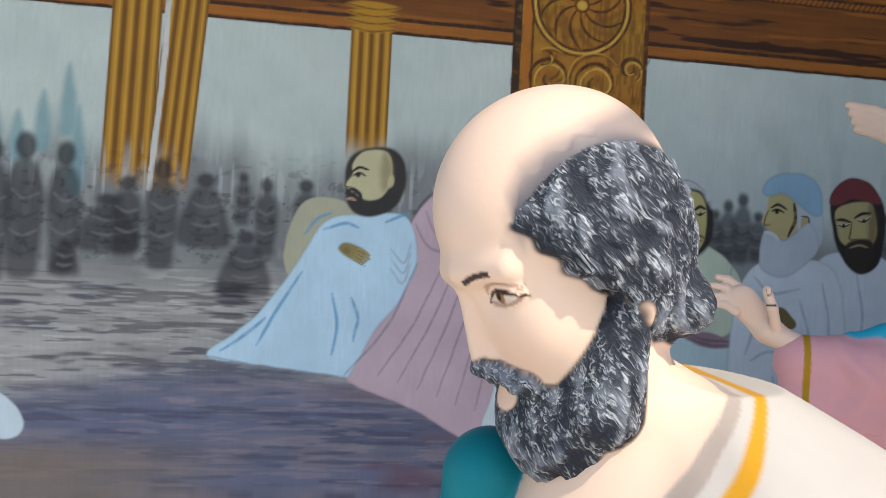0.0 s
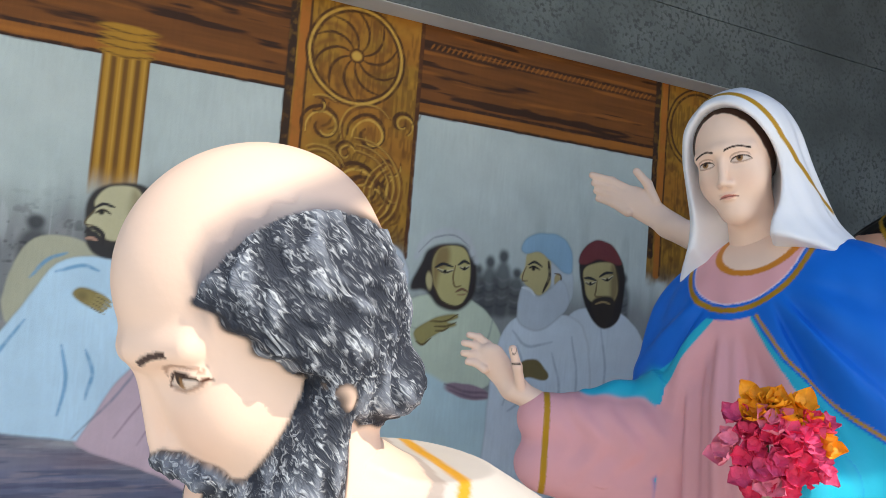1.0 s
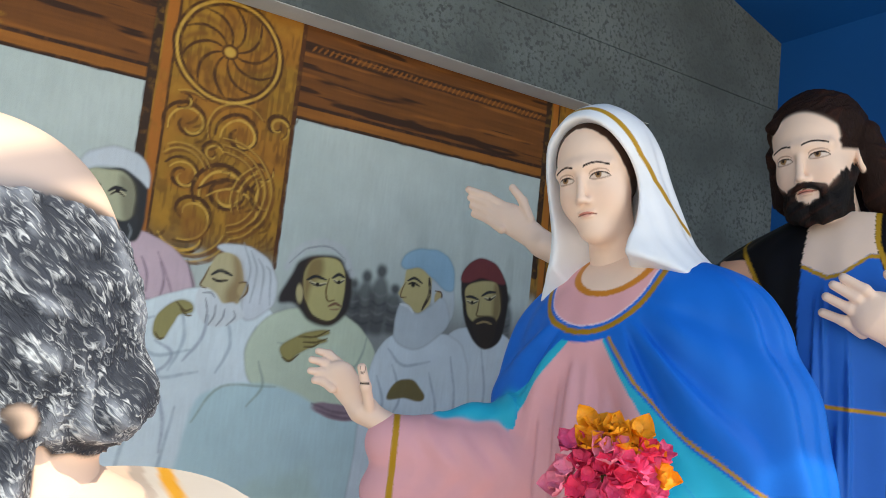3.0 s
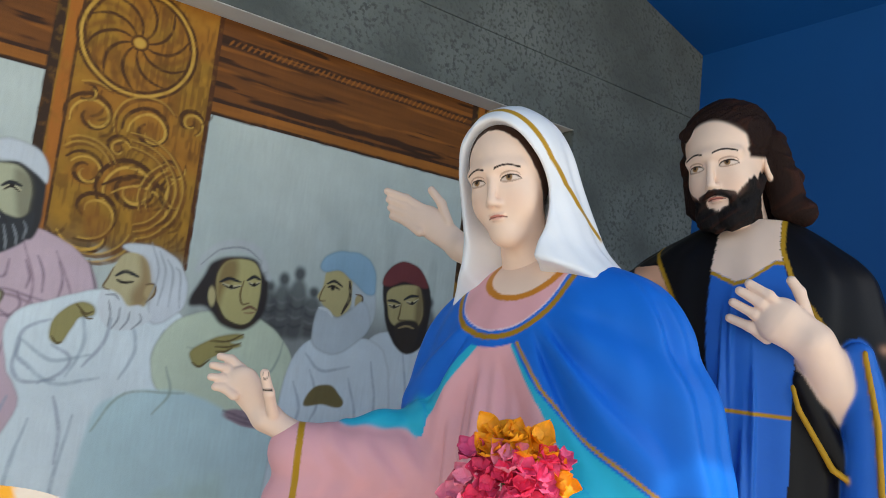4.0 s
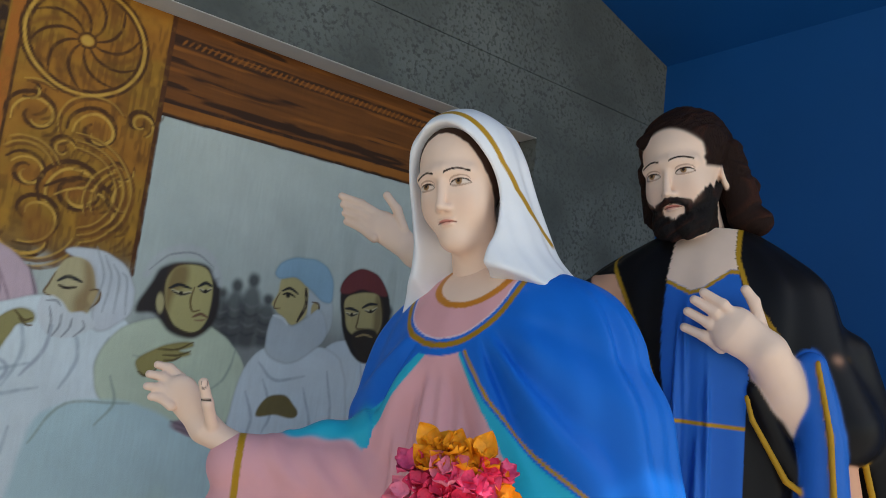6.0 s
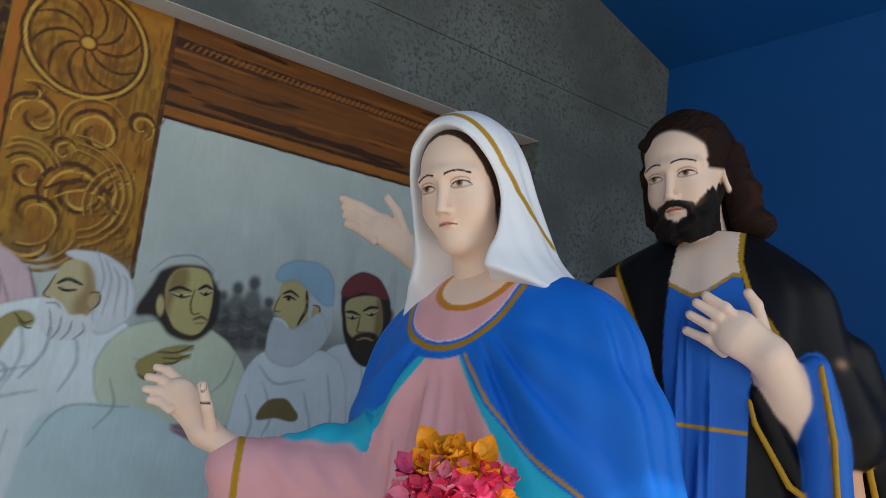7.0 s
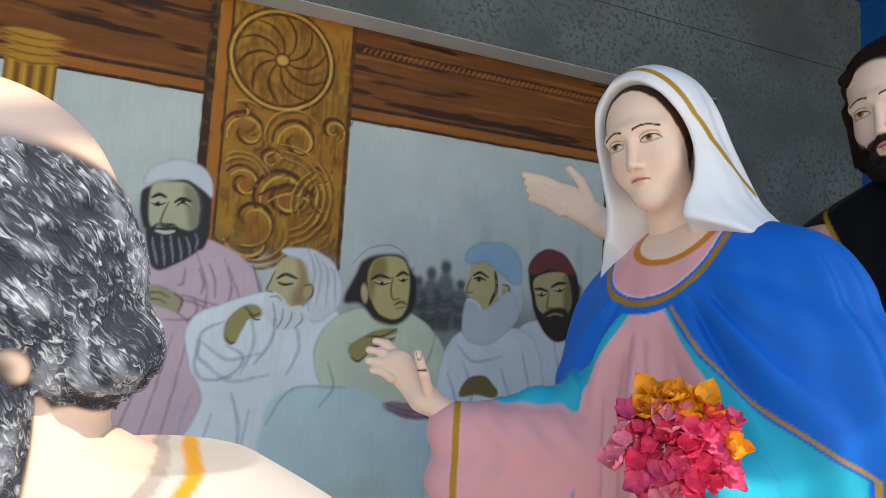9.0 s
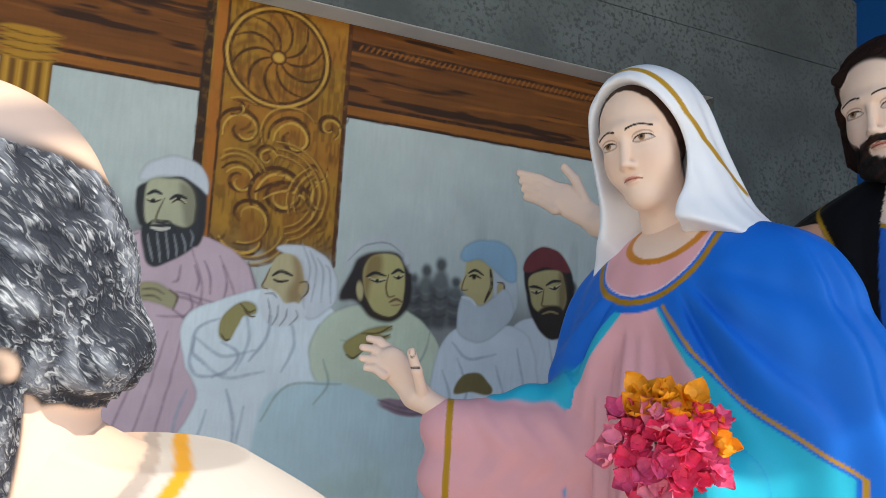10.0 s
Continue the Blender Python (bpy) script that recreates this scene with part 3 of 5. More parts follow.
folds([[(-0.02, 1.18), (0.06, 1.24), (0.10, 1.28)], [(0.08, 1.20), (0.13, 1.30), (0.20, 1.42)], [(0.30, 1.18), (0.31, 1.27), (0.29, 1.36)], [(0.36, 1.22), (0.37, 1.29), (0.35, 1.35)], [(0.20, 1.53), (0.24, 1.58), (0.28, 1.60)], [(0.44, 1.58), (0.48, 1.60), (0.51, 1.61)], [(0.26, 1.55), (0.32, 1.57), (0.36, 1.56)]], BLUE_D, 0.010, 0.8)
folds([[(-0.06, 1.163), (0.1, 1.137), (0.32, 1.115)], [(0.34, 1.12), (0.46, 1.27), (0.54, 1.46)]], S(120, 128, 146), 0.007)
folds([[(0.46, 1.44 + 0.03 * k), (0.50, 1.40 + 0.03 * k), (0.52, 1.46 + 0.03 * k)] for k in range(3)], ROBE_D)
hand_patch(0.35, 1.485, 0.045, 0.022, -25)
cv.area([(0.314, 1.748), (0.357, 1.793), (0.440, 1.804), (0.486, 1.768), (0.494, 1.692), (0.461, 1.627), (0.383, 1.597), (0.332, 1.619), (0.316, 1.664)], S(56, 52, 50), soft=0.006)
cv.area([(0.332, 1.749), (0.360, 1.786), (0.410, 1.796), (0.445, 1.777), (0.452, 1.706), (0.431, 1.662), (0.390, 1.641), (0.350, 1.657), (0.316, 1.679), (0.317, 1.694), (0.334, 1.719)], S(198, 190, 152), soft=0.004)
cv.area([(0.424, 1.786), (0.447, 1.765), (0.452, 1.706), (0.430, 1.671), (0.414, 1.721)], S(140, 126, 92), soft=0.014, a=0.7)
cv.area([(0.325, 1.652), (0.346, 1.666), (0.360, 1.633), (0.390, 1.628), (0.425, 1.650), (0.450, 1.682), (0.474, 1.674), (0.453, 1.621), (0.392, 1.594), (0.339, 1.608)], S(52, 50, 50), soft=0.006)
cv.stroke([(0.317, 1.660), (0.336, 1.673), (0.358, 1.660), (0.362, 1.629)], 0.012, S(50, 46, 46))
cv.stroke([(0.321, 1.644), (0.334, 1.646), (0.346, 1.642)], 0.009, S(180, 140, 120), rough=0)
cv.stroke([(0.333, 1.727), (0.354, 1.740), (0.380, 1.734)], 0.009, INK, rough=0)
cv.stroke([(0.336, 1.714), (0.353, 1.723), (0.372, 1.714)], 0.007, S(44, 36, 30), rough=0)
cv.blob(0.349, 1.716, 0.007, 0.007, S(30, 26, 24))
cv.blob(0.449, 1.704, 0.010, 0.020, S(190, 180, 140), -8)
cv.stroke([(0.333, 1.722), (0.315, 1.691), (0.317, 1.679), (0.336, 1.678)], 0.005, S(96, 80, 56), rough=0)
cv.blob(-0.625, 0.985, 0.09, 0.055, S(206, 220, 228), -38)

# white-bearded guest in a white robe
cv.area([(0.82, 1.50), (0.92, 1.56), (1.05, 1.60), (1.20, 1.58), (1.30, 1.45), (1.26, 1.25), (1.30, 0.80), (0.78, 0.80), (0.80, 1.10), (0.87, 1.28), (0.83, 1.38)], WHITE_ROBE, tone=0.05)
folds([[(0.86, 1.40), (0.94, 1.34), (1.05, 1.36)], [(0.85, 1.45), (0.93, 1.40), (1.02, 1.42)], [(0.98, 1.55), (1.00, 1.45), (0.97, 1.36)], [(1.10, 1.55), (1.13, 1.45), (1.10, 1.36)], [(0.90, 1.25), (0.87, 1.1), (0.86, 0.9)], [(1.00, 1.26), (0.98, 1.1), (0.97, 0.9)], [(1.08, 1.26), (1.10, 1.1), (1.08, 0.9)], [(1.17, 1.28), (1.20, 1.1), (1.18, 0.9)], [(1.20, 1.50), (1.18, 1.42), (1.21, 1.34)]], ROBE_D, 0.010, 0.6)
cv.area([(1.056, 1.716), (1.105, 1.733), (1.165, 1.727), (1.214, 1.695), (1.244, 1.632), (1.241, 1.572), (1.190, 1.523), (1.152, 1.528), (1.139, 1.624), (1.109, 1.685)], S(208, 214, 220), tone=0.06)
cv.area([(1.044, 1.665), (1.061, 1.695), (1.101, 1.704), (1.132, 1.673), (1.147, 1.591), (1.114, 1.542), (1.070, 1.559), (1.037, 1.594), (1.022, 1.604), (1.031, 1.631)], S(190, 178, 138), soft=0.004)
cv.area([(1.105, 1.696), (1.132, 1.673), (1.147, 1.591), (1.114, 1.547), (1.097, 1.587), (1.113, 1.638)], S(140, 106, 68), soft=0.016, a=0.7)
cv.blob(1.144, 1.606, 0.015, 0.022, S(182, 160, 116), -20)
cv.stroke([(1.131, 1.623), (1.153, 1.625), (1.157, 1.598), (1.138, 1.573)], 0.006, S(104, 78, 50), rough=0)
cv.area([(1.018, 1.589), (1.040, 1.598), (1.068, 1.585), (1.093, 1.560), (1.126, 1.563), (1.159, 1.531), (1.127, 1.503), (1.079, 1.489), (1.042, 1.501), (1.019, 1.541)], S(216, 222, 226), soft=0.005)
for l in ([(1.043, 1.567), (1.052, 1.531), (1.049, 1.498)], [(1.074, 1.552), (1.073, 1.520), (1.059, 1.491)], [(1.101, 1.541), (1.099, 1.518), (1.082, 1.491)], [(1.128, 1.539), (1.133, 1.520), (1.111, 1.495)], [(1.032, 1.582), (1.054, 1.585), (1.068, 1.573)]):
    cv.stroke(l, 0.006, S(134, 142, 150), a=0.8)
cv.stroke([(1.050, 1.636), (1.075, 1.650), (1.108, 1.641)], 0.010, INK, rough=0.1)
cv.stroke([(1.054, 1.625), (1.073, 1.620), (1.097, 1.625)], 0.008, S(50, 40, 34), rough=0)
cv.stroke([(1.042, 1.659), (1.031, 1.628), (1.022, 1.604), (1.040, 1.596)], 0.005, S(116, 92, 62), rough=0)
folds([[(1.13 + 0.025 * k, 1.74 - 0.02 * k), (1.16 + 0.02 * k, 1.66), (1.14 + 0.03 * k, 1.57)] for k in range(4)], S(150, 160, 168), 0.006)
cv.area([(0.916, 1.462), (0.919, 1.502), (0.944, 1.536), (0.977, 1.555), (1.009, 1.548), (1.011, 1.524), (0.977, 1.514), (0.964, 1.489), (0.948, 1.448), (0.930, 1.444)], S(158, 148, 96), tone=0.12)
for l in ([(0.966, 1.548), (0.992, 1.527), (1.010, 1.535)], [(0.979, 1.530), (0.999, 1.515), (1.012, 1.516)], [(0.923, 1.460), (0.936, 1.444), (0.948, 1.448)]):
    cv.stroke(l, 0.006, S(96, 80, 46), rough=0)
folds([[(0.913, 1.502), (0.861, 1.475), (0.848, 1.412), (0.882, 1.375)], [(0.853, 1.444), (0.844, 1.381), (0.870, 1.343), (0.945, 1.350)], [(0.925, 1.439), (0.971, 1.409), (0.959, 1.369), (0.908, 1.340)], [(0.844, 1.304), (0.822, 1.228), (0.816, 1.138)], [(0.949, 1.306), (0.974, 1.229), (0.976, 1.136)], [(1.057, 1.519), (1.046, 1.453), (1.004, 1.387)]], S(150, 162, 178), 0.010, 0.7)

# guest in pale green, and the great pale blue tablecloth of a robe
cv.area([(1.18, 1.45), (1.24, 1.54), (1.36, 1.575), (1.50, 1.55), (1.60, 1.44), (1.58, 1.30), (1.42, 1.24), (1.26, 1.30), (1.19, 1.36)], PALE_G, tone=0.06)
cv.area([(1.04, 1.22), (1.12, 1.32), (1.30, 1.33), (1.50, 1.24), (1.60, 1.26), (1.62, 1.0), (1.56, 0.80), (1.06, 0.80)], S(190, 216, 220), soft=0.010)
folds([[(1.05, 1.22), (1.12, 1.32), (1.28, 1.33)], [(1.20, 1.27), (1.24, 1.33), (1.22, 1.40)], [(1.27, 1.46), (1.33, 1.455), (1.38, 1.46)], [(1.56, 1.5), (1.54, 1.42), (1.50, 1.38)]], PALE_GD, 0.007)
cv.put(0.30 * step(0.5, 0.75, fbm(X * 5, Z * 5, 0, 51)) * step(1.05, 1.1, X) * step(1.6, 1.55, X) * step(1.28, 1.2, Z), S(176, 196, 168))
cv.blob(1.485, 1.262, 0.085, 0.024, S(150, 128, 138), -10)
folds([[(1.40, 1.285), (1.48, 1.262), (1.57, 1.258)], [(1.42, 1.265), (1.50, 1.245), (1.56, 1.243)]], S(96, 78, 92), 0.008)
cv.area([(1.316, 1.721), (1.284, 1.666), (1.254, 1.585), (1.308, 1.579), (1.357, 1.533), (1.422, 1.523), (1.479, 1.569), (1.489, 1.652), (1.469, 1.718), (1.406, 1.743)], S(50, 44, 44), soft=0.008)
cv.stroke([(1.268, 1.686), (1.300, 1.741), (1.370, 1.774), (1.439, 1.758), (1.482, 1.691)], 0.034, S(190, 196, 198), soft=0.008)
cv.stroke([(1.274, 1.700), (1.323, 1.750), (1.395, 1.768), (1.456, 1.735)], 0.006, S(140, 146, 150), a=0.8)
cv.area([(1.343, 1.715), (1.388, 1.734), (1.436, 1.726), (1.460, 1.682), (1.462, 1.596), (1.439, 1.549), (1.395, 1.538), (1.357, 1.563), (1.335, 1.605), (1.325, 1.670)], S(186, 176, 120), soft=0.004)
cv.area([(1.338, 1.713), (1.378, 1.727), (1.385, 1.679), (1.354, 1.641), (1.344, 1.588), (1.327, 1.639)], S(120, 88, 50), soft=0.014, a=0.7)
cv.stroke([(1.334, 1.596), (1.361, 1.551), (1.410, 1.533), (1.454, 1.550)], 0.014, S(60, 48, 38), a=0.9)
cv.blob(1.318, 1.612, 0.011, 0.028, S(188, 176, 130), 8)
eye_pair([(1.346, 1.651), (1.373, 1.644), (1.400, 1.653)], [(1.423, 1.666), (1.441, 1.660), (1.457, 1.671)], [(1.337, 1.657), (1.363, 1.671), (1.399, 1.666)], [(1.417, 1.674), (1.437, 1.687), (1.458, 1.681)])
cv.stroke([(1.408, 1.670), (1.403, 1.631), (1.413, 1.602), (1.435, 1.607)], 0.006, S(112, 92, 56), rough=0)
cv.stroke([(1.416, 1.584), (1.438, 1.595), (1.459, 1.587)], 0.009, S(120, 88, 66), rough=0)
cv.stroke([(1.422, 1.574), (1.441, 1.576), (1.454, 1.580)], 0.006, S(150, 122, 90), rough=0)
cv.area([(1.289, 1.417), (1.279, 1.444), (1.302, 1.469), (1.342, 1.493), (1.390, 1.508), (1.423, 1.510), (1.428, 1.499), (1.392, 1.484), (1.425, 1.478), (1.386, 1.459), (1.337, 1.430), (1.312, 1.408)], S(160, 148, 92), tone=0.12)
for l in ([(1.333, 1.484), (1.384, 1.487), (1.430, 1.512)], [(1.349, 1.468), (1.389, 1.470), (1.425, 1.485)], [(1.289, 1.417), (1.312, 1.408), (1.341, 1.430)], [(1.354, 1.454), (1.379, 1.455), (1.400, 1.467)]):
    cv.stroke(l, 0.006, S(96, 80, 46), rough=0)

# guest with a blue turban and white beard; guest with a dark red cap
cv.area([(1.84, 1.50), (1.94, 1.57), (2.08, 1.56), (2.20, 1.45), (2.26, 1.2), (2.2, 0.8), (1.85, 0.8), (1.82, 1.25)], S(208, 219, 226), tone=0.06)
cv.area([(1.585, 1.42), (1.66, 1.52), (1.78, 1.54), (1.92, 1.50), (1.97, 1.30), (1.96, 1.05), (1.92, 0.80), (1.58, 0.80), (1.56, 1.15)], S(212, 223, 230), tone=0.06)
folds([[(1.64, 1.47), (1.70, 1.42), (1.80, 1.44)], [(1.61, 1.38), (1.64, 1.30), (1.62, 1.22)], [(1.66, 1.42), (1.70, 1.32), (1.68, 1.26)], [(1.80, 1.40), (1.84, 1.28), (1.82, 1.15)], [(1.88, 1.46), (1.91, 1.32), (1.90, 1.15)], [(1.64, 1.20), (1.70, 1.23), (1.80, 1.21)], [(1.72, 1.15), (1.74, 1.0), (1.73, 0.9)], [(2.0, 1.5), (2.03, 1.36), (2.02, 1.2)]], S(146, 162, 176), 0.010, 0.6)
cv.area([(1.655, 1.31), (1.68, 1.365), (1.74, 1.375), (1.79, 1.33), (1.78, 1.305), (1.72, 1.315)], S(118, 104, 66), soft=0.004)
cv.area([(1.764, 1.712), (1.834, 1.684), (1.862, 1.692), (1.873, 1.607), (1.845, 1.563), (1.796, 1.592), (1.777, 1.638)], S(190, 200, 204), tone=0.05)
cv.area([(1.673, 1.730), (1.703, 1.747), (1.756, 1.745), (1.776, 1.694), (1.773, 1.628), (1.733, 1.595), (1.690, 1.618), (1.664, 1.642), (1.653, 1.656), (1.670, 1.685)], S(194, 180, 128), soft=0.004)
cv.stroke([(1.764, 1.715), (1.771, 1.665), (1.749, 1.607)], 0.012, S(66, 54, 46))
cv.blob(1.804, 1.653, 0.014, 0.024, S(186, 168, 120), -6)
cv.stroke([(1.792, 1.676), (1.818, 1.671), (1.815, 1.640), (1.795, 1.620)], 0.006, S(96, 74, 50), rough=0)
cv.area([(1.660, 1.610), (1.686, 1.622), (1.733, 1.593), (1.778, 1.623), (1.818, 1.656), (1.848, 1.624), (1.858, 1.568), (1.801, 1.508), (1.740, 1.474), (1.688, 1.484), (1.651, 1.519)], S(190, 201, 208), tone=0.05)
cv.area([(1.653, 1.754), (1.675, 1.792), (1.741, 1.813), (1.810, 1.807), (1.854, 1.767), (1.864, 1.692), (1.834, 1.680), (1.772, 1.718), (1.724, 1.744), (1.671, 1.735)], S(146, 182, 204), tone=0.06)
cv.stroke([(1.683, 1.697), (1.709, 1.709), (1.740, 1.695)], 0.009, INK, rough=0)
cv.stroke([(1.688, 1.686), (1.706, 1.692), (1.730, 1.684)], 0.008, S(44, 36, 30), rough=0)
cv.blob(1.705, 1.684, 0.007, 0.007, S(30, 26, 24))
cv.stroke([(1.677, 1.689), (1.665, 1.661), (1.664, 1.642), (1.685, 1.642)], 0.005, S(112, 88, 58), rough=0)
cv.stroke([(1.665, 1.618), (1.695, 1.613), (1.716, 1.596)], 0.010, S(214, 222, 226))
cv.area([(1.893, 1.723), (1.904, 1.647), (1.923, 1.587), (1.964, 1.521), (2.011, 1.498), (2.067, 1.518), (2.092, 1.582), (2.090, 1.720), (2.031, 1.790), (1.950, 1.802), (1.906, 1.772)], S(44, 38, 36), soft=0.005)
cv.area([(1.891, 1.727), (1.906, 1.772), (1.961, 1.813), (2.030, 1.798), (2.078, 1.743), (2.057, 1.729), (1.978, 1.742), (1.920, 1.720)], S(114, 54, 56), tone=0.10)
cv.area([(1.915, 1.702), (1.965, 1.729), (2.034, 1.733), (2.056, 1.698), (2.065, 1.620), (2.030, 1.578), (1.984, 1.579), (1.938, 1.601), (1.920, 1.648)], S(176, 162, 114), soft=0.004)
cv.area([(2.034, 1.729), (2.061, 1.698), (2.065, 1.620), (2.041, 1.587), (2.033, 1.657)], S(104, 84, 54), soft=0.012, a=0.7)
cv.area([(1.956, 1.589), (2.005, 1.614), (2.056, 1.599), (2.048, 1.531), (2.013, 1.498), (1.970, 1.536)], S(52, 44, 38), soft=0.006)
cv.stroke([(1.972, 1.582), (2.004, 1.592), (2.036, 1.586)], 0.008, S(150, 130, 92), rough=0)
eye_pair([(1.924, 1.656), (1.946, 1.650), (1.969, 1.660)], [(1.995, 1.675), (2.018, 1.671), (2.041, 1.687)], [(1.918, 1.671), (1.943, 1.673), (1.970, 1.667)], [(1.983, 1.682), (2.008, 1.696), (2.040, 1.700)])
cv.stroke([(1.975, 1.668), (1.972, 1.633), (1.969, 1.611), (1.998, 1.611)], 0.006, S(104, 86, 56), rough=0)

# brushed grain over everything
cv.C *= (0.95 + 0.10 * vnoise(X * 180, Z * 22, 0, 61) * vnoise(X * 9, Z * 9, 0, 62) + 0.03 * vnoise(X * 200, Z * 200, 0, 63))[..., None]
nz, nx_ = X.shape
idx = np.arange(nz * nx_).reshape(nz, nx_)
mural = mesh_object("mural", np.c_[X.ravel(), np.full(X.size, Y_MURAL), Z.ravel()],
                    np.c_[idx[:-1, :-1].ravel(), idx[:-1, 1:].ravel(), idx[1:, 1:].ravel(), idx[1:, :-1].ravel()], MURAL, colors=cv.C.reshape(-1, 3))
tagged(mural, "wide painted banquet mural with gilt pillars and robed guests", "mural")
boxes("panel", CONCRETE, (X_L, X_JAMB - 0.003, Y_MURAL + 0.004, Y_MURAL + 0.05, Z_SILL, Z_SOFFIT - 0.003), parent=mural)

# ---- statues: each one closed, painted mesh modelled from rounded volumes ----
class Clay:
    """Volumes blended into one skin. fn(x, y, z) gives the distance to a volume; col its paint."""

    def __init__(self, lo, hi, h):
        self.lo, self.h = np.array(lo, float), h
        self.n = np.ceil((np.array(hi) - self.lo) / h).astype(int) + 1
        self.ax = [self.lo[i] + h * np.arange(self.n[i]) for i in range(3)]
        self.d = np.full(self.n, 0.3, np.float32)
        self.vols = []

    def add(self, fn, col, k=0.012, lo=None, hi=None, cut=False):
        lo = self.lo if lo is None else np.array(lo) - k - 2 * self.h
        hi = self.lo + self.h * self.n if hi is None else np.array(hi) + k + 2 * self.h
        sl = tuple(slice(*np.clip(np.searchsorted(self.ax[i], (lo[i], hi[i])), 0, self.n[i])) for i in range(3))
        x, y, z = np.ix_(*(self.ax[i][sl[i]] for i in range(3)))
        if min(x.size, y.size, z.size) == 0:
            return
        v = fn(x, y, z)
        d = self.d[sl]
        if cut:
            h = np.clip(0.5 - 0.5 * (d + v) / k, 0, 1)
            self.d[sl] = d + (-v - d) * h + k * h * (1 - h)
        else:
            h = np.clip(0.5 + 0.5 * (d - v) / k, 0, 1)
            self.d[sl] = d + (v - d) * h - k * h * (1 - h)
            self.vols.append((fn, np.asarray(col, float), lo, hi))

    def skin(self, sharp=0.0015):
        s = self.d < 0
        n = self.n
        c = np.zeros(n - 1, np.int8)
        for o in np.ndindex(2, 2, 2):
            c += s[o[0]:n[0] - 1 + o[0], o[1]:n[1] - 1 + o[1], o[2]:n[2] - 1 + o[2]]
        cells = np.argwhere((c > 0) & (c < 8))
        val = {o: self.d[tuple((cells + o).T)] for o in np.ndindex(2, 2, 2)}
        acc, cnt = np.zeros((len(cells), 3)), np.zeros(len(cells))
        for o in np.ndindex(2, 2, 2):
            for a in range(3):
                if o[a]:
                    continue
                q = tuple(o[i] + (i == a) for i in range(3))
                m = (val[o] < 0) != (val[q] < 0)
                t = val[o][m] / (val[o][m] - val[q][m])
                p = np.array(o, float)[None].repeat(m.sum(), 0)
                p[:, a] += t
                acc[m] += p
                cnt[m] += 1
        v = self.lo + self.h * (cells + acc / cnt[:, None])
        ids = np.full(n - 1, -1, np.int32)
        ids[tuple(cells.T)] = np.arange(len(cells))
        faces = []
        for a in range(3):
            b, e = (a + 1) % 3, (a + 2) % 3
            m0, m1 = [slice(None)] * 3, [slice(None)] * 3
            m0[a], m1[a] = slice(0, n[a] - 1), slice(1, n[a])
            for i in (b, e):
                m0[i] = m1[i] = slice(1, n[i] - 1)
            s0, s1 = s[tuple(m0)], s[tuple(m1)]
            for flip, w in ((False, s0 & ~s1), (True, ~s0 & s1)):
                g = np.argwhere(w)
                g[:, b] += 1
                g[:, e] += 1
                q = []
                for db, de in ((1, 1), (0, 1), (0, 0), (1, 0)):
                    r = g.copy()
                    r[:, b] -= db
                    r[:, e] -= de
                    q.append(ids[tuple(r.T)])
                f = np.stack(q, 1)
                faces.append(f[:, ::-1] if flip else f)
        f = np.vstack(faces)
        f = f[(f >= 0).all(1)]
        best = np.full(len(v), 9.0)
        num, den = np.zeros((len(v), 3)), np.zeros(len(v))
        dist = []
        for fn, col, lo, hi in self.vols:
            m = ((v > lo) & (v < hi)).all(1)
            dd = np.full(len(v), 9.0)
            dd[m] = np.ravel(fn(v[m, 0], v[m, 1], v[m, 2]))
            dist.append(dd)
            best = np.minimum(best, dd)
        for dd, (fn, col, lo, hi) in zip(dist, self.vols):
            w = np.exp(-np.clip((dd - best) / sharp, 0, 30))
            num += w[:, None] * col
            den += w
        return v, f, num / den[:, None]


def frame_of(c, yaw, pitch=0.0, lean=0.0, s=1.0):
    """A local frame at c: forward is -y before the turn; yaw turns it about z, pitch bows it, lean tilts it sideways."""
    R = np.array((Matrix.Rotation(radians(yaw), 3, "Z") @ Matrix.Rotation(radians(pitch), 3, "X") @ Matrix.Rotation(radians(lean), 3, "Y")))
    c = np.array(c, float)

    def loc(x, y, z):
        x, y, z = x - c[0], y - c[1], z - c[2]
        return tuple((R[0, i] * x + R[1, i] * y + R[2, i] * z) / s for i in range(3))
    loc.out = lambda p: c + R @ (np.array(p, float) * s)
    loc.s, loc.c = s, c
    return loc


def slanted(fr, k):
    """The same frame with its levels rising by k along its own x: one shoulder higher than the other."""
    def loc(x, y, z):
        x, y, z = fr(x, y, z)
        return x, y, z - k * x
    loc.out = lambda p: fr.out((p[0], p[1], p[2] + k * p[0]))
    loc.s, loc.c = fr.s, fr.c
    return loc


def world_frame(x, y, z):
    return x, y, z


world_frame.s, world_frame.out = 1.0, np.array


def egg(c, r, fr=world_frame):
    c, r = np.array(c, float), np.array(r, float)

    def fn(x, y, z):
        x, y, z = fr(x, y, z)
        a, b, e = (x - c[0]) / r[0], (y - c[1]) / r[1], (z - c[2]) / r[2]
        k0 = np.sqrt(a * a + b * b + e * e) + 1e-6
        k1 = np.sqrt((a / r[0]) ** 2 + (b / r[1]) ** 2 + (e / r[2]) ** 2) + 1e-6
        return k0 * (k0 - 1) / k1 * fr.s
    o, m = fr.out(c), max(r) * fr.s
    return fn, o - m, o + m


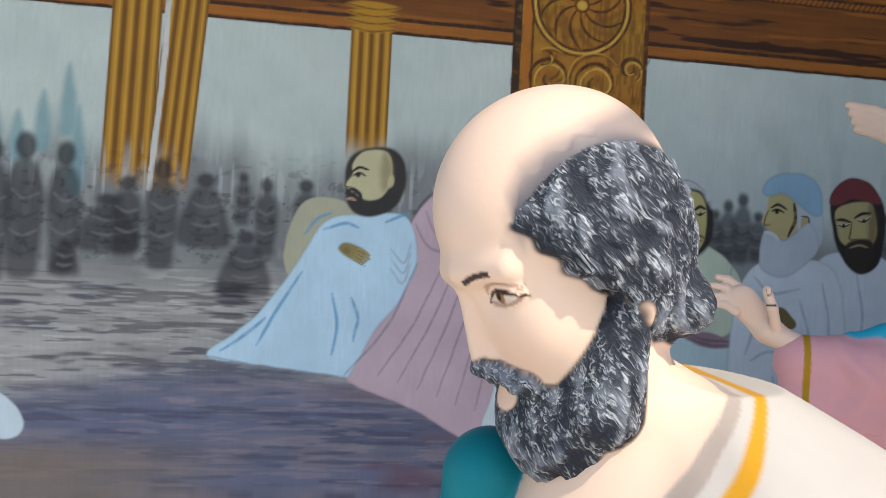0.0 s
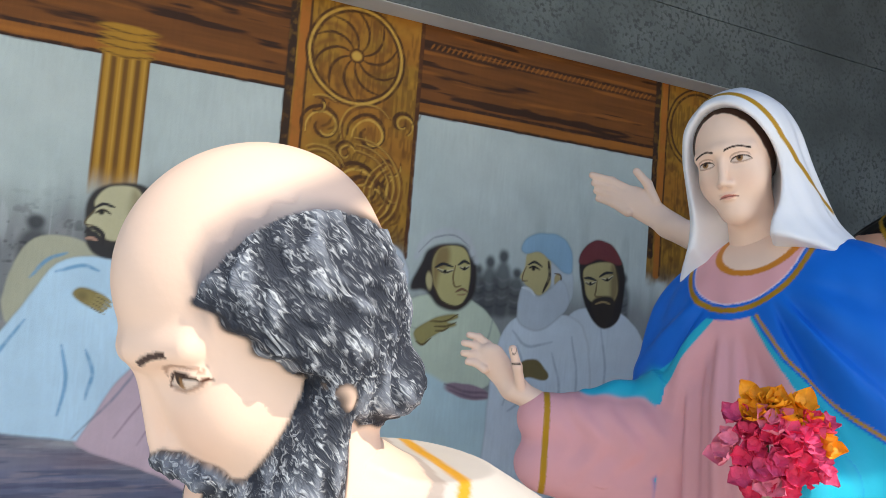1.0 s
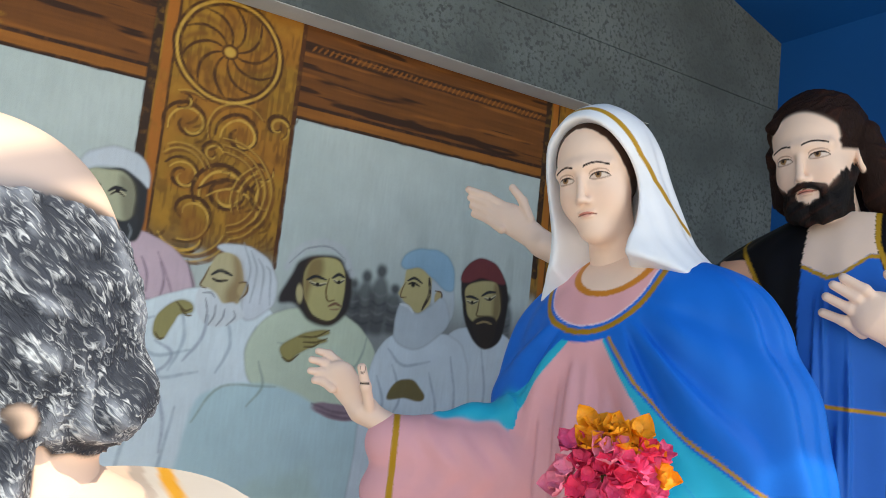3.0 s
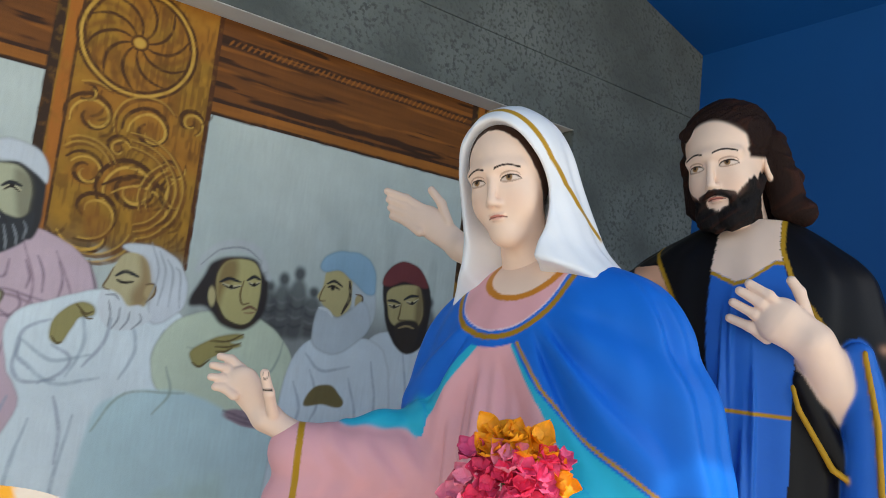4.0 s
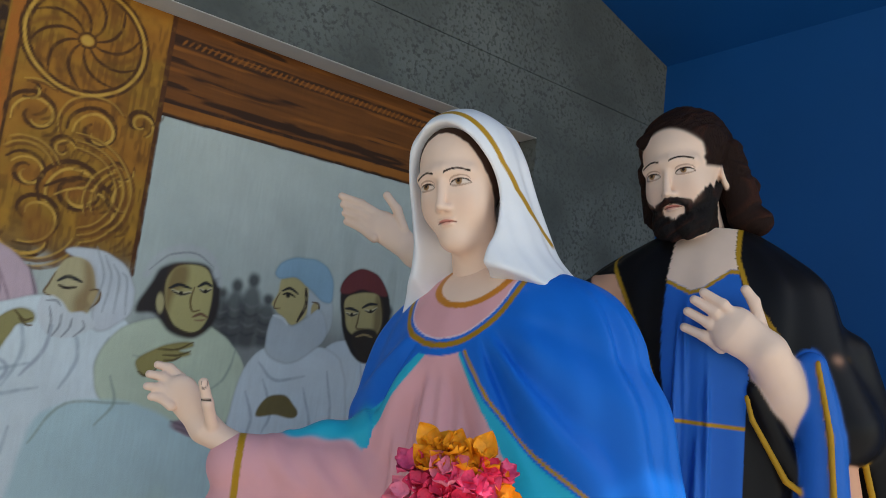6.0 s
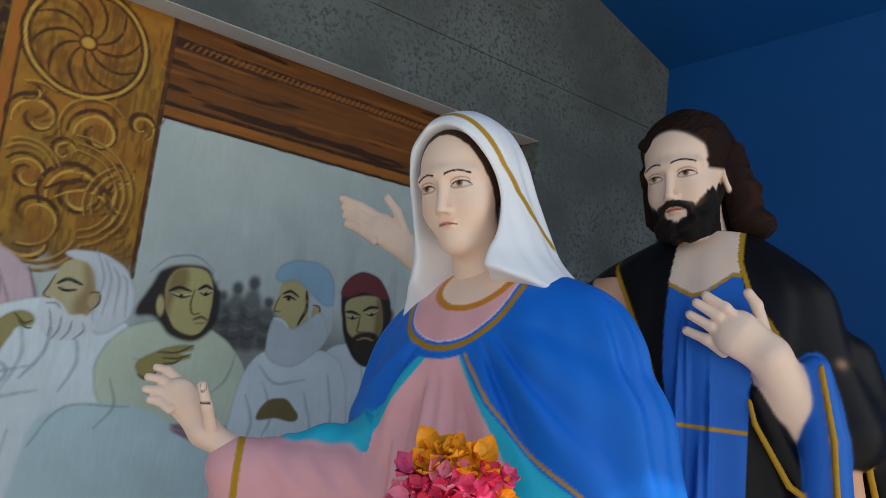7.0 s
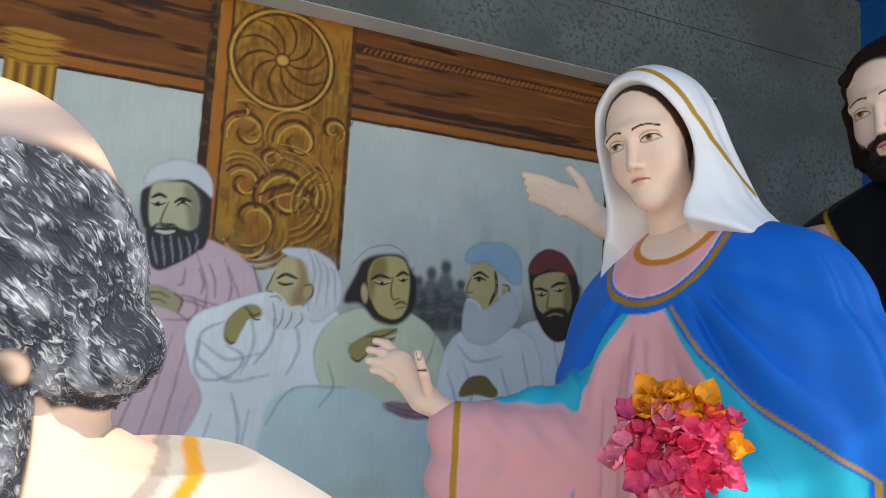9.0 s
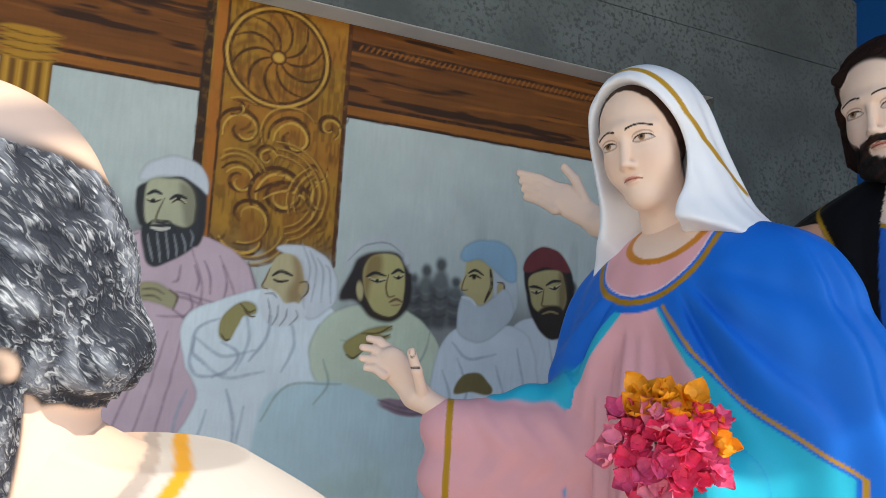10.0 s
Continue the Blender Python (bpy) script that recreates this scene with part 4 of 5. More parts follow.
def rod(a, b, ra, rb, fr=world_frame, flat=None):
    """A tapered round bar; flat: (direction, factor) squeezes it."""
    a, b = np.array(fr.out(a), float), np.array(fr.out(b), float)
    ra, rb = ra * fr.s, rb * fr.s
    e = b - a
    L2 = float(e @ e) + 1e-9

    def fn(x, y, z):
        x, y, z = x - a[0], y - a[1], z - a[2]
        t = np.clip((x * e[0] + y * e[1] + z * e[2]) / L2, 0, 1)
        x, y, z = x - t * e[0], y - t * e[1], z - t * e[2]
        q = x * x + y * y + z * z
        if flat is not None:
            w = np.array(flat[0], float)
            w /= np.linalg.norm(w)
            p = x * w[0] + y * w[1] + z * w[2]
            q = q + p * p * (flat[1] ** 2 - 1)
        return np.sqrt(q) - (ra + (rb - ra) * t)
    m = max(ra, rb)
    return fn, np.minimum(a, b) - m, np.maximum(a, b) + m


def robe(rings, fr, fold=0.0, n=14, sway=3.0, power=2.0, front=None):
    """A draped skirt of elliptic rings (z, cx, cy, rx, ry) in the frame; folds run down it."""
    rings = np.array(sorted(rings))
    zz = np.linspace(rings[0, 0], rings[-1, 0], 160)
    ker = np.hanning(27) / np.hanning(27).sum()
    tab = [np.convolve(np.pad(np.interp(zz, rings[:, 0], rings[:, i]), 13, mode="reflect", reflect_type="odd"), ker, "valid") for i in range(1, 5)]

    def fn(x, y, z):
        x, y, z = np.broadcast_arrays(*fr(x, y, z))
        cx, cy, rx, ry = (np.interp(z, zz, tb) for tb in tab)
        u, v = (x - cx) / rx, (y - cy) / ry
        r = (np.abs(u) ** power + np.abs(v) ** power) ** (1 / power) + 1e-6
        a = np.arctan2(v, u)
        w = 0.0
        if fold:
            w = fold * (np.sin(n * a + sway * z * 4 + 1.3 * np.sin(3 * a + 5 * z)) + 0.5 * np.sin(2.3 * n * a + 7 * z)) * step(rings[-1, 0], rings[-1, 0] - 0.15, z)
        d = (r - 1) * np.minimum(rx, ry) - w
        return np.maximum(d * 0.85, np.maximum(z - rings[-1, 0], rings[0, 0] - z)) * fr.s
    lo, hi = rings[0, 0], rings[-1, 0]
    m = np.hypot(np.abs(rings[:, 1]) + rings[:, 3], np.abs(rings[:, 2]) + rings[:, 4]).max() + 0.03
    pts = np.array([fr.out((sx * m, sy * m, zz)) for sx in (-1, 1) for sy in (-1, 1) for zz in (lo, hi)])
    return fn, pts.min(0), pts.max(0)


def vol(clay, made, col, k=0.012, cut=False):
    clay.add(made[0], col, k, made[1], made[2], cut)


SKIN = S(245, 211, 189)
LIP = S(206, 132, 118)


def face(clay, fr, skin=SKIN, ears=True, woman=False, ex=0.030, nose=0.0):
    a = 0.0 if woman else 0.004
    vol(clay, egg((0, 0.004, 0.032), (0.076, 0.096, 0.088), fr), skin, 0.02)
    vol(clay, egg((0, -0.030, -0.035), (0.054 + 2 * a, 0.062, 0.086), fr), skin, 0.03)
    vol(clay, egg((0, -0.062, -0.102), (0.024 + a, 0.022, 0.020), fr), skin, 0.03)
    for sx in (-1, 1):
        vol(clay, egg((sx * 0.031, -0.057, -0.038), (0.025, 0.025, 0.032), fr), skin, 0.03)
        vol(clay, rod((sx * 0.010, -0.090, 0.016), (sx * 0.048, -0.072, 0.012), 0.008, 0.008, fr), skin, 0.02)
        vol(clay, egg((sx * ex, -0.103 + (ex - 0.03) * 0.8, -0.006), (0.017, 0.014, 0.011), fr), skin, 0.014, cut=True)
        vol(clay, egg((sx * ex, -0.0765 + (ex - 0.03) * 0.8, -0.006), (0.016, 0.014, 0.011), fr), skin, 0.004)
        vol(clay, egg((sx * 0.0090, -0.096 + nose, -0.049), (0.0058, 0.009, 0.0055), fr), skin, 0.008)
        if ears:
            vol(clay, egg((sx * 0.076, 0.008, -0.018), (0.008, 0.018, 0.027), fr), skin, 0.008)
    vol(clay, rod((0, -0.088, 0.010), (0, -0.1065 + nose, -0.045), 0.0052, 0.0078, fr), skin, 0.009)
    vol(clay, egg((0, -0.0895, -0.0685), (0.0160, 0.0055, 0.0026), fr), skin, 0.005)
    vol(clay, egg((0, -0.0890, -0.0760), (0.0115, 0.0060, 0.0030), fr), skin, 0.006)


def face_paint(fr, v, c, brow, size=1.0, ex=0.032, lift=0.0, tail=0.020, w=0.0165):
    """Painted brows and eyes of the figure's mask-like face."""
    x, y, z = fr(v[:, 0], v[:, 1], v[:, 2])
    on = y < -0.045
    ax = np.abs(x)

    def lay(m, col):
        m = (np.clip(m, 0, 1) * on)[:, None]
        c[:] = c * (1 - m) + np.asarray(col) * m
    lay(0.25 * step(0.026, 0.006, np.hypot(ax - 0.036, (z + 0.045) * 0.8)), S(236, 184, 160))
    dome = np.sqrt(np.clip(1 - ((ax - ex) / w) ** 2, 0, 1))
    top, bot = -0.0090 + 0.0080 * dome, -0.0085 - 0.0042 * dome
    eye = (np.abs(ax - ex) < w) & (z < top) & (z > bot)
    lay(eye * 1.0, S(222, 202, 188))
    lay(eye * step(0.0068, 0.0055, np.hypot(ax - ex, z + 0.005)), S(150, 112, 76))
    lay(eye * step(0.0034, 0.0024, np.hypot(ax - ex, z + 0.005)), S(30, 22, 20))
    near = np.abs(ax - ex) < w + 0.001
    lay(step(0.0020, 0.0009, np.where(near, np.abs(z - top), 1)), S(58, 38, 30))
    lay(0.55 * step(0.0020, 0.0008, np.where(near, np.abs(z - bot), 1)), S(120, 78, 62))
    lay(0.6 * step(0.0020, 0.0008, np.where(near, np.abs(z - top - 0.006), 1)), S(150, 104, 84))
    bz = 0.0105 + lift + 0.0065 * np.cos((ax - ex + 0.004) * 70)
    arc = np.where((ax > ex - 0.022) & (ax < ex + tail), np.abs(z - bz), 1)
    lay(step(0.0024 * size, 0.0012 * size, arc), brow)
    seam = -0.0720 - 4.0 * ax * ax
    upper, lower = seam + 0.0044 * (1 - (ax / 0.018) ** 2), seam - 0.0056 * (1 - (ax / 0.015) ** 2)
    front = (y < -0.07) & (ax < 0.0175)
    lay(front * step(-0.0006, 0.0004, upper - z) * step(-0.0006, 0.0004, z - seam), LIP)
    lay(0.7 * front * step(-0.0006, 0.0010, seam - z) * step(-0.0006, 0.0012, z - lower), S(222, 150, 134))
    lay(0.9 * front * step(0.0013, 0.0006, np.abs(z - seam)), S(120, 62, 52))


def finger(clay, pts, r, col=SKIN, k=0.006):
    for i in range(len(pts) - 1):
        vol(clay, rod(pts[i], pts[i + 1], r * (1 - 0.10 * i), r * (1 - 0.10 * (i + 1))), col, k)


def statue(name, blocks, label):
    """Joins the skins of all blocks into one mesh."""
    vs, fs, cs, hs, ss, off = [], [], [], [], [], 0
    for v, f, c, *more in blocks:
        vs.append(v), fs.append(f + off), cs.append(c)
        hs.append(more[0] if more else np.zeros_like(v))
        ss.append(more[1] if more else v * 100)
        off += len(v)
    return tagged(mesh_object(name, np.vstack(vs), np.vstack(fs), ENAMEL, True, np.vstack(cs), {"hair": np.vstack(hs), "strand": np.vstack(ss)}), label, "statue")


def mixc(c, m, col):
    m = np.clip(m, 0, 1)[:, None]
    c[:] = c * (1 - m) + np.asarray(col) * m


ROSE = S(232, 170, 174)
ROYAL, TEAL, BAND, ORANGE, VEIL = S(0, 106, 206), S(28, 178, 206), S(184, 138, 38), S(206, 130, 48), S(236, 236, 240)


# the woman in the blue cape
def blessed_woman():
    fr = frame_of((1.546, 0.966, 1.888), -66, 8.5, -9.5, 1.06)
    fv = frame_of((1.546, 0.966, 1.888), -66, 0)
    bf = slanted(frame_of((1.615, 0.955, 0.0), -77, 0), 0.09)
    hd = Clay((1.40, 0.80, 1.62), (1.74, 1.14, 2.06), 0.0021)
    face(hd, fr, ears=False, woman=True)
    vol(hd, rod((0, 0.012, -0.07), (0, 0.040, -0.215), 0.042, 0.060, fr), SKIN, 0.03)
    vol(hd, egg((0, 0.014, 0.034), (0.083, 0.098, 0.090), fr), SKIN, 0.004)
    # veil: crown, fall behind the neck, tails on the shoulders
    veil = Clay((1.34, 0.62, 1.60), (1.98, 1.24, 2.08), 0.003)
    vol(veil, robe([(-0.27, 0.080, 0.085, 0.222, 0.165), (-0.212, 0.072, 0.080, 0.204, 0.165), (-0.177, 0.056, 0.074, 0.172, 0.162), (-0.123, 0.030, 0.070, 0.140, 0.158), (-0.057, 0.012, 0.058, 0.130, 0.153),
                     (0.0, 0.0, 0.040, 0.122, 0.148), (0.060, -0.002, 0.012, 0.111, 0.138), (0.104, 0.0, 0.004, 0.086, 0.114), (0.134, 0.0, 0.0, 0.054, 0.076), (0.150, 0, 0.0, 0.014, 0.020)], fv, 0.0022, 9, 1.0), VEIL, 0.02)
    mouth = egg((0, -0.090, -0.034), (0.088, 0.145, 0.136), fr)
    low = egg((0.004, -0.085, -0.20), (0.086, 0.150, 0.15), fv)
    vol(veil, mouth, VEIL, 0.012, cut=True)
    vol(veil, low, VEIL, 0.02, cut=True)
    vol(veil, egg((0.055, -0.110, -0.270), (0.290, 0.165, 0.110), fv), VEIL, 0.012, cut=True)
    v, f, c = hd.skin(0.0006)
    face_paint(fr, v, c, S(40, 26, 22))
    x, y, z = fr(*v.T)
    rim = mouth[0](*v.T) + 0.004 * (fbm(x * 130, y * 130, z * 50, 77) - 0.5)
    mixc(c, step(-0.0165, -0.012, rim) * step(-0.075, -0.045, z), S(62, 40, 31))
    b1 = (v, f, c)
    v, f, c = veil.skin()
    e = mouth[0](*v.T)
    x, y, z = fr(*v.T)
    ed = np.abs(e - np.interp(z, (-0.13, -0.10, -0.065, -0.026, 0.02, 0.10), (0.105, 0.078, 0.052, 0.032, 0.022, 0.024)))
    mixc(c, step(0.0048, 0.0030, ed) * step(-0.075, -0.07, x) * step(0.17, 0.15, y) * step(-0.135, -0.125, z), BAND)
    b2 = (v, f, c)
    # cape, dress and sleeve
    bd = Clay((1.14, 0.50, 1.08), (2.02, 1.40, 1.76), 0.0036)
    vol(bd, robe([(1.00, 0.055, 0.02, 0.37, 0.20), (1.336, 0.048, 0.02, 0.352, 0.18), (1.436, 0.042, 0.015, 0.333, 0.168), (1.528, 0.036, 0.01, 0.310, 0.150), (1.61, 0.030, 0.01, 0.278, 0.128), (1.665, 0.034, 0.015, 0.240, 0.112), (1.705, 0.032, 0.02, 0.188, 0.092), (1.735, 0.01, 0.03, 0.10, 0.07)], bf, 0.003, 9, 0.9), ROYAL, 0.02)
    vol(bd, egg((0.012, -0.175, 1.26), (0.120, 0.085, 0.31), bf), ROYAL, 0.03, cut=True)
    vol(bd, robe([(1.00, 0.03, 0.01, 0.19, 0.165), (1.40, 0.020, 0.0, 0.165, 0.152), (1.60, 0, 0.0, 0.13, 0.108)], bf, 0.0065, 12, 0.3), ROSE, 0.008)
    vol(bd, rod((-0.15, 0.00, 1.50), (-0.15, -0.09, 1.41), 0.060, 0.050, bf), TEAL, 0.02)
    vol(bd, rod((1.545, 1.045, 1.285), (1.275, 1.215, 1.315), 0.098, 0.058, flat=((0.5, 0.9, 0), 1.25)), ROSE, 0.02)
    vol(bd, rod((1.36, 1.17, 1.25), (1.27, 1.22, 1.22), 0.075, 0.050, flat=((0.5, 0.9, 0), 1.4)), ROSE, 0.03)
    vol(bd, rod((1.30, 1.20, 1.22), (1.56, 1.05, 1.17), 0.062, 0.095, flat=((0.5, 0.9, 0), 1.3)), ROSE, 0.04)
    vol(bd, rod((1.53, 1.08, 1.395), (1.36, 1.178, 1.372), 0.050, 0.018), TEAL, 0.02)
    # the other forearm, low, that carries the flowers
    vol(bd, rod((0.19, -0.06, 1.28), (0.20, -0.22, 1.27), 0.080, 0.055, bf), TEAL, 0.03)
    vol(bd, egg((1.412, 0.716, 1.262), (0.045, 0.040, 0.040)), SKIN, 0.01)
    v, f, c = bd.skin(0.0022)
    x, y, z = bf(*v.T)
    front = y < np.where(x < 0, 0.10, 0.03)
    isrobe = np.abs(c - ROYAL).sum(1) < 0.45
    torso = (np.abs(c - TEAL).sum(1) > 0.1) & (np.abs(c - SKIN).sum(1) > 0.1) & (v[:, 0] > 1.40)
    # long soft pleats that spread from the yoke
    ang, far = np.degrees(np.arctan2(x - 0.02, 1.68 - z)), np.hypot(x - 0.02, 1.68 - z)
    dip = sum(h * np.exp(-((ang - a0) / wd) ** 2) for a0, wd, h in ((37, 3.0, -1.0), (43, 3.5, 0.8), (49, 3.0, -0.7), (58, 5.0, 0.5), (67, 4.0, -0.4), (-38, 3.5, -0.6), (-48, 4.0, 0.5)))
    grow = isrobe * torso * step(0.10, 0.20, far) * step(0.52, 0.34, far)
    outw = np.c_[v[:, 0] - 1.615, v[:, 1] - 0.955, 0 * x]
    outw /= np.linalg.norm(outw, axis=1)[:, None] + 1e-6
    v = v + outw * (grow * dip * 0.019)[:, None]
    # yoke, neck band and the open front
    gold_x = np.interp(z, (1.30, 1.346, 1.391, 1.432, 1.484, 1.531, 1.576), (0.36, 0.301, 0.243, 0.190, 0.129, 0.089, 0.051))
    pink_x = np.interp(z, (1.30, 1.36, 1.394, 1.447, 1.501, 1.56), (0.195, 0.185, 0.173, 0.137, 0.091, 0.048))
    pink_l = np.interp(z, (1.286, 1.392, 1.485, 1.561), (0.120, 0.140, 0.086, 0.024))
    teal_l = np.interp(z, (1.40, 1.461, 1.512, 1.55, 1.58), (0.25, 0.159, 0.095, 0.059, 0.030))
    low = front * torso * (z < 1.59)
    mixc(c, low * isrobe * (x > 0) * step(gold_x + 0.007, gold_x + 0.004, x), BAND)
    mixc(c, low * isrobe * (x > 0) * step(gold_x - 0.001, gold_x - 0.004, x), ROYAL)
    mixc(c, low * isrobe * (x > 0) * step(gold_x - 0.007, gold_x - 0.011, x), TEAL)
    mixc(c, low * isrobe * (x <= 0) * step(teal_l, teal_l - 0.004, -x), TEAL)
    mixc(c, low * (x > 0) * step(pink_x + 0.003, pink_x - 0.001, x), ROSE)
    mixc(c, low * (x <= 0) * step(pink_l + 0.003, pink_l - 0.001, -x), ROSE)
    qo = np.hypot((x - 0.002) / 0.128, (z - 1.700) / 0.122)
    qi = np.hypot((x - 0.020) / 0.082, (z - 1.712) / 0.060)
    mixc(c, front * torso * step(1.18, 1.15, qo), ROYAL)
    mixc(c, front * torso * step(1.06, 1.04, qo), BAND * 0.8)
    mixc(c, front * torso * step(0.97, 0.95, qo), ROYAL)
    mixc(c, front * torso * step(0.92, 0.90, qo), S(236, 214, 226))
    mixc(c, front * torso * step(0.90, 0.88, qo), ROSE)
    mixc(c, front * torso * step(1.12, 1.08, qi), ORANGE)
    mixc(c, front * torso * step(0.92, 0.88, qi), SKIN)
    a = v - np.array((1.275, 1.215, 1.30))
    along = a @ np.array((0.89, -0.455, 0))
    # soft creases across the sleeve
    axis = np.array((1.275, 1.215, 1.31)) + along[:, None] * np.array((0.89, -0.455, 0))
    out = (v - axis) / (np.linalg.norm(v - axis, axis=1)[:, None] + 1e-6)
    crease = step(0.02, 0.06, along) * step(0.27, 0.22, along) * (v[:, 0] < 1.50) * (np.linalg.norm(v - axis, axis=1) < 0.13)
    ripple = np.sin(along * 95 + 2.5 * np.sin(v[:, 2] * 38)) + 0.6 * np.sin(along * 41 + v[:, 2] * 55)
    v = v + out * (crease * ripple * 0.0028)[:, None]
    mixc(c, step(0.0075, 0.0055, np.abs(along - 0.002)) * (v[:, 1] > 1.10) * (v[:, 0] < 1.40), BAND)
    b3 = (v, f, c)
    # raised hand
    hn = Clay((1.05, 1.16, 1.28), (1.32, 1.40, 1.54), 0.0025)
    vol(hn, rod((1.29, 1.21, 1.335), (1.215, 1.252, 1.372), 0.028, 0.024), SKIN, 0.01)
    vol(hn, rod((1.215, 1.252, 1.378), (1.170, 1.280, 1.435), 0.028, 0.034, flat=((0.5, 0.8, 0.2), 1.9)), SKIN, 0.02)
    for i, (tx, ty, tz) in enumerate(((1.128, 1.310, 1.482), (1.114, 1.305, 1.464), (1.112, 1.300, 1.442), (1.120, 1.292, 1.424))):
        base = (1.170 - 0.006 * i, 1.290 - 0.006 * i, 1.462 - 0.017 * i)
        mid = tuple(0.5 * (base[j] + (tx, ty, tz)[j]) + (0, 0.004, 0.006)[j] for j in range(3))
        finger(hn, [base, mid, (tx, ty, tz)], 0.0095)
    finger(hn, [(1.218, 1.228, 1.385), (1.198, 1.212, 1.425), (1.184, 1.212, 1.462)], 0.0115)
    v, f, c = hn.skin()
    # the broken joint of the thumb, and its nail
    mixc(c, step(0.0030, 0.0014, np.abs(v[:, 2] - 1.431 - 0.05 * (v[:, 0] - 1.18))) * (v[:, 1] < 1.215) * (v[:, 0] < 1.20), S(40, 30, 28))
    nail = np.hypot((v[:, 0] - 1.183) / 0.0055, (v[:, 2] - 1.462) / 0.010)
    mixc(c, 0.8 * step(0.25, 0.1, np.abs(nail - 1)) * (v[:, 1] < 1.206), S(110, 84, 74))
    b4 = (v, f, c)
    # skirt down to the platform
    sk = Clay((1.20, 0.52, PLINTH - 0.02), (2.06, 1.40, 1.12), 0.014)
    vol(sk, robe([(PLINTH, 0, 0.02, 0.30, 0.24), (0.7, 0, 0.02, 0.28, 0.21), (1.10, 0, 0.02, 0.27, 0.195)], bf, 0.012, 12, 0.5), ROSE, 0.02)
    return statue("woman_statue", [b1, b2, b3, b4, sk.skin()], "painted statue of a veiled woman in blue cape and rose dress")


blessed_woman()

BLACK, TUNIC, PEACH, BROWN = S(22, 20, 22), S(36, 104, 194), S(226, 168, 136), S(36, 20, 15)


# the dark-haired man in the black cloak
def cloaked_man():
    fr = frame_of((2.192, 0.917, 2.060), -78.6, 8.7, -8.5, 1.214)
    bf = frame_of((2.235, 0.885, 0.0), -70, 0)
    hd = Clay((1.99, 0.69, 1.78), (2.42, 1.12, 2.26), 0.0024)
    face(hd, fr)
    vol(hd, rod((0, 0.010, -0.07), (0, 0.030, -0.215), 0.050, 0.058, fr), SKIN, 0.03)
    hair = (egg((0, 0.022, 0.056), (0.089, 0.101, 0.086), fr), egg((-0.046, -0.060, 0.072), (0.020, 0.014, 0.015), fr), rod((0.078, 0.030, 0.03), (0.090, 0.040, -0.095), 0.030, 0.034, fr), rod((-0.078, 0.018, 0.03), (-0.084, 0.026, -0.070), 0.026, 0.026, fr),
            rod((0, 0.08, 0.0), (0, 0.085, -0.12), 0.06, 0.055, fr), egg((0.104, 0.050, -0.110), (0.034, 0.038, 0.030), fr), egg((0.085, 0.06, -0.04), (0.034, 0.03, 0.03), fr))
    for h in hair:
        vol(hd, h, BROWN, 0.008)
    beard = (rod((0.064, -0.014, -0.040), (0.034, -0.060, -0.108), 0.010, 0.022, fr), rod((-0.064, -0.014, -0.040), (-0.034, -0.060, -0.108), 0.010, 0.022, fr),
             egg((0.016, -0.066, -0.112), (0.026, 0.026, 0.024), fr), egg((-0.016, -0.066, -0.112), (0.026, 0.026, 0.024), fr),
             rod((0.030, -0.085, -0.070), (0.004, -0.0985, -0.0585), 0.005, 0.0055, fr), rod((-0.030, -0.085, -0.070), (-0.004, -0.0985, -0.0585), 0.005, 0.0055, fr),
             rod((0.030, -0.084, -0.072), (0.034, -0.072, -0.100), 0.006, 0.012, fr), rod((-0.030, -0.084, -0.072), (-0.034, -0.072, -0.100), 0.006, 0.012, fr))
    for h in beard:
        vol(hd, h, S(26, 22, 22), 0.006)
    v, f, c = hd.skin(0.0006)
    x, y, z = fr(*v.T)
    # hairline with a lock over the temple, and the close beard along the jaw
    line = np.interp(x, (-0.080, -0.066, -0.050, -0.040, -0.026, 0.0, 0.028, 0.048, 0.064, 0.076, 0.084), (0.0, 0.058, 0.064, 0.060, 0.084, 0.094, 0.092, 0.074, 0.048, 0.010, -0.05)) + 0.004 * (fbm(x * 160, y * 60, z * 60, 72) - 0.5)
    mixc(c, step(0.0, 0.004, z - line) * (y < 0.03), BROWN)
    mixc(c, step(-0.056, -0.048, y + 0.006 * (vnoise(z * 120, x * 60, 0, 74) - 0.5)) * (np.abs(x) > 0.045) * step(-0.004, 0.006, z) * (y < 0.03), BROWN)
    jaw = np.interp(np.abs(x), (0.0, 0.016, 0.026, 0.040, 0.060, 0.074), (-0.094, -0.093, -0.084, -0.066, -0.044, -0.016)) + 0.006 * (vnoise(x * 420, y * 60, 0, 73) - 0.5)
    mixc(c, step(0.003, -0.003, z - jaw) * step(-0.150, -0.135, z) * (y < 0.002) * (np.hypot(x, y + 0.03) > 0.035) * (np.abs(x) < 0.071), S(26, 22, 22))
    hair_m = step(0.05, 0.02, c.max(1))
    face_paint(fr, v, c, S(30, 22, 20), lift=0.004)
    st = fbm(x * 40 + 3 * np.sin(z * 30), y * 40, z * 14, 71)
    v = v + (v - fr.c) / np.linalg.norm(v - fr.c, axis=1)[:, None] * (hair_m * (st - 0.5) * 0.016)[:, None]
    mixc(c, hair_m * step(0.5, 0.8, st) * 0.5, S(70, 36, 24))
    b1 = (v, f, c, np.c_[hair_m, 0 * hair_m, 0 * hair_m], np.c_[x * 220, y * 220, z * 40])
    bd = Clay((1.84, 0.40, 1.15), (2.70, 1.30, 1.95), 0.0042)
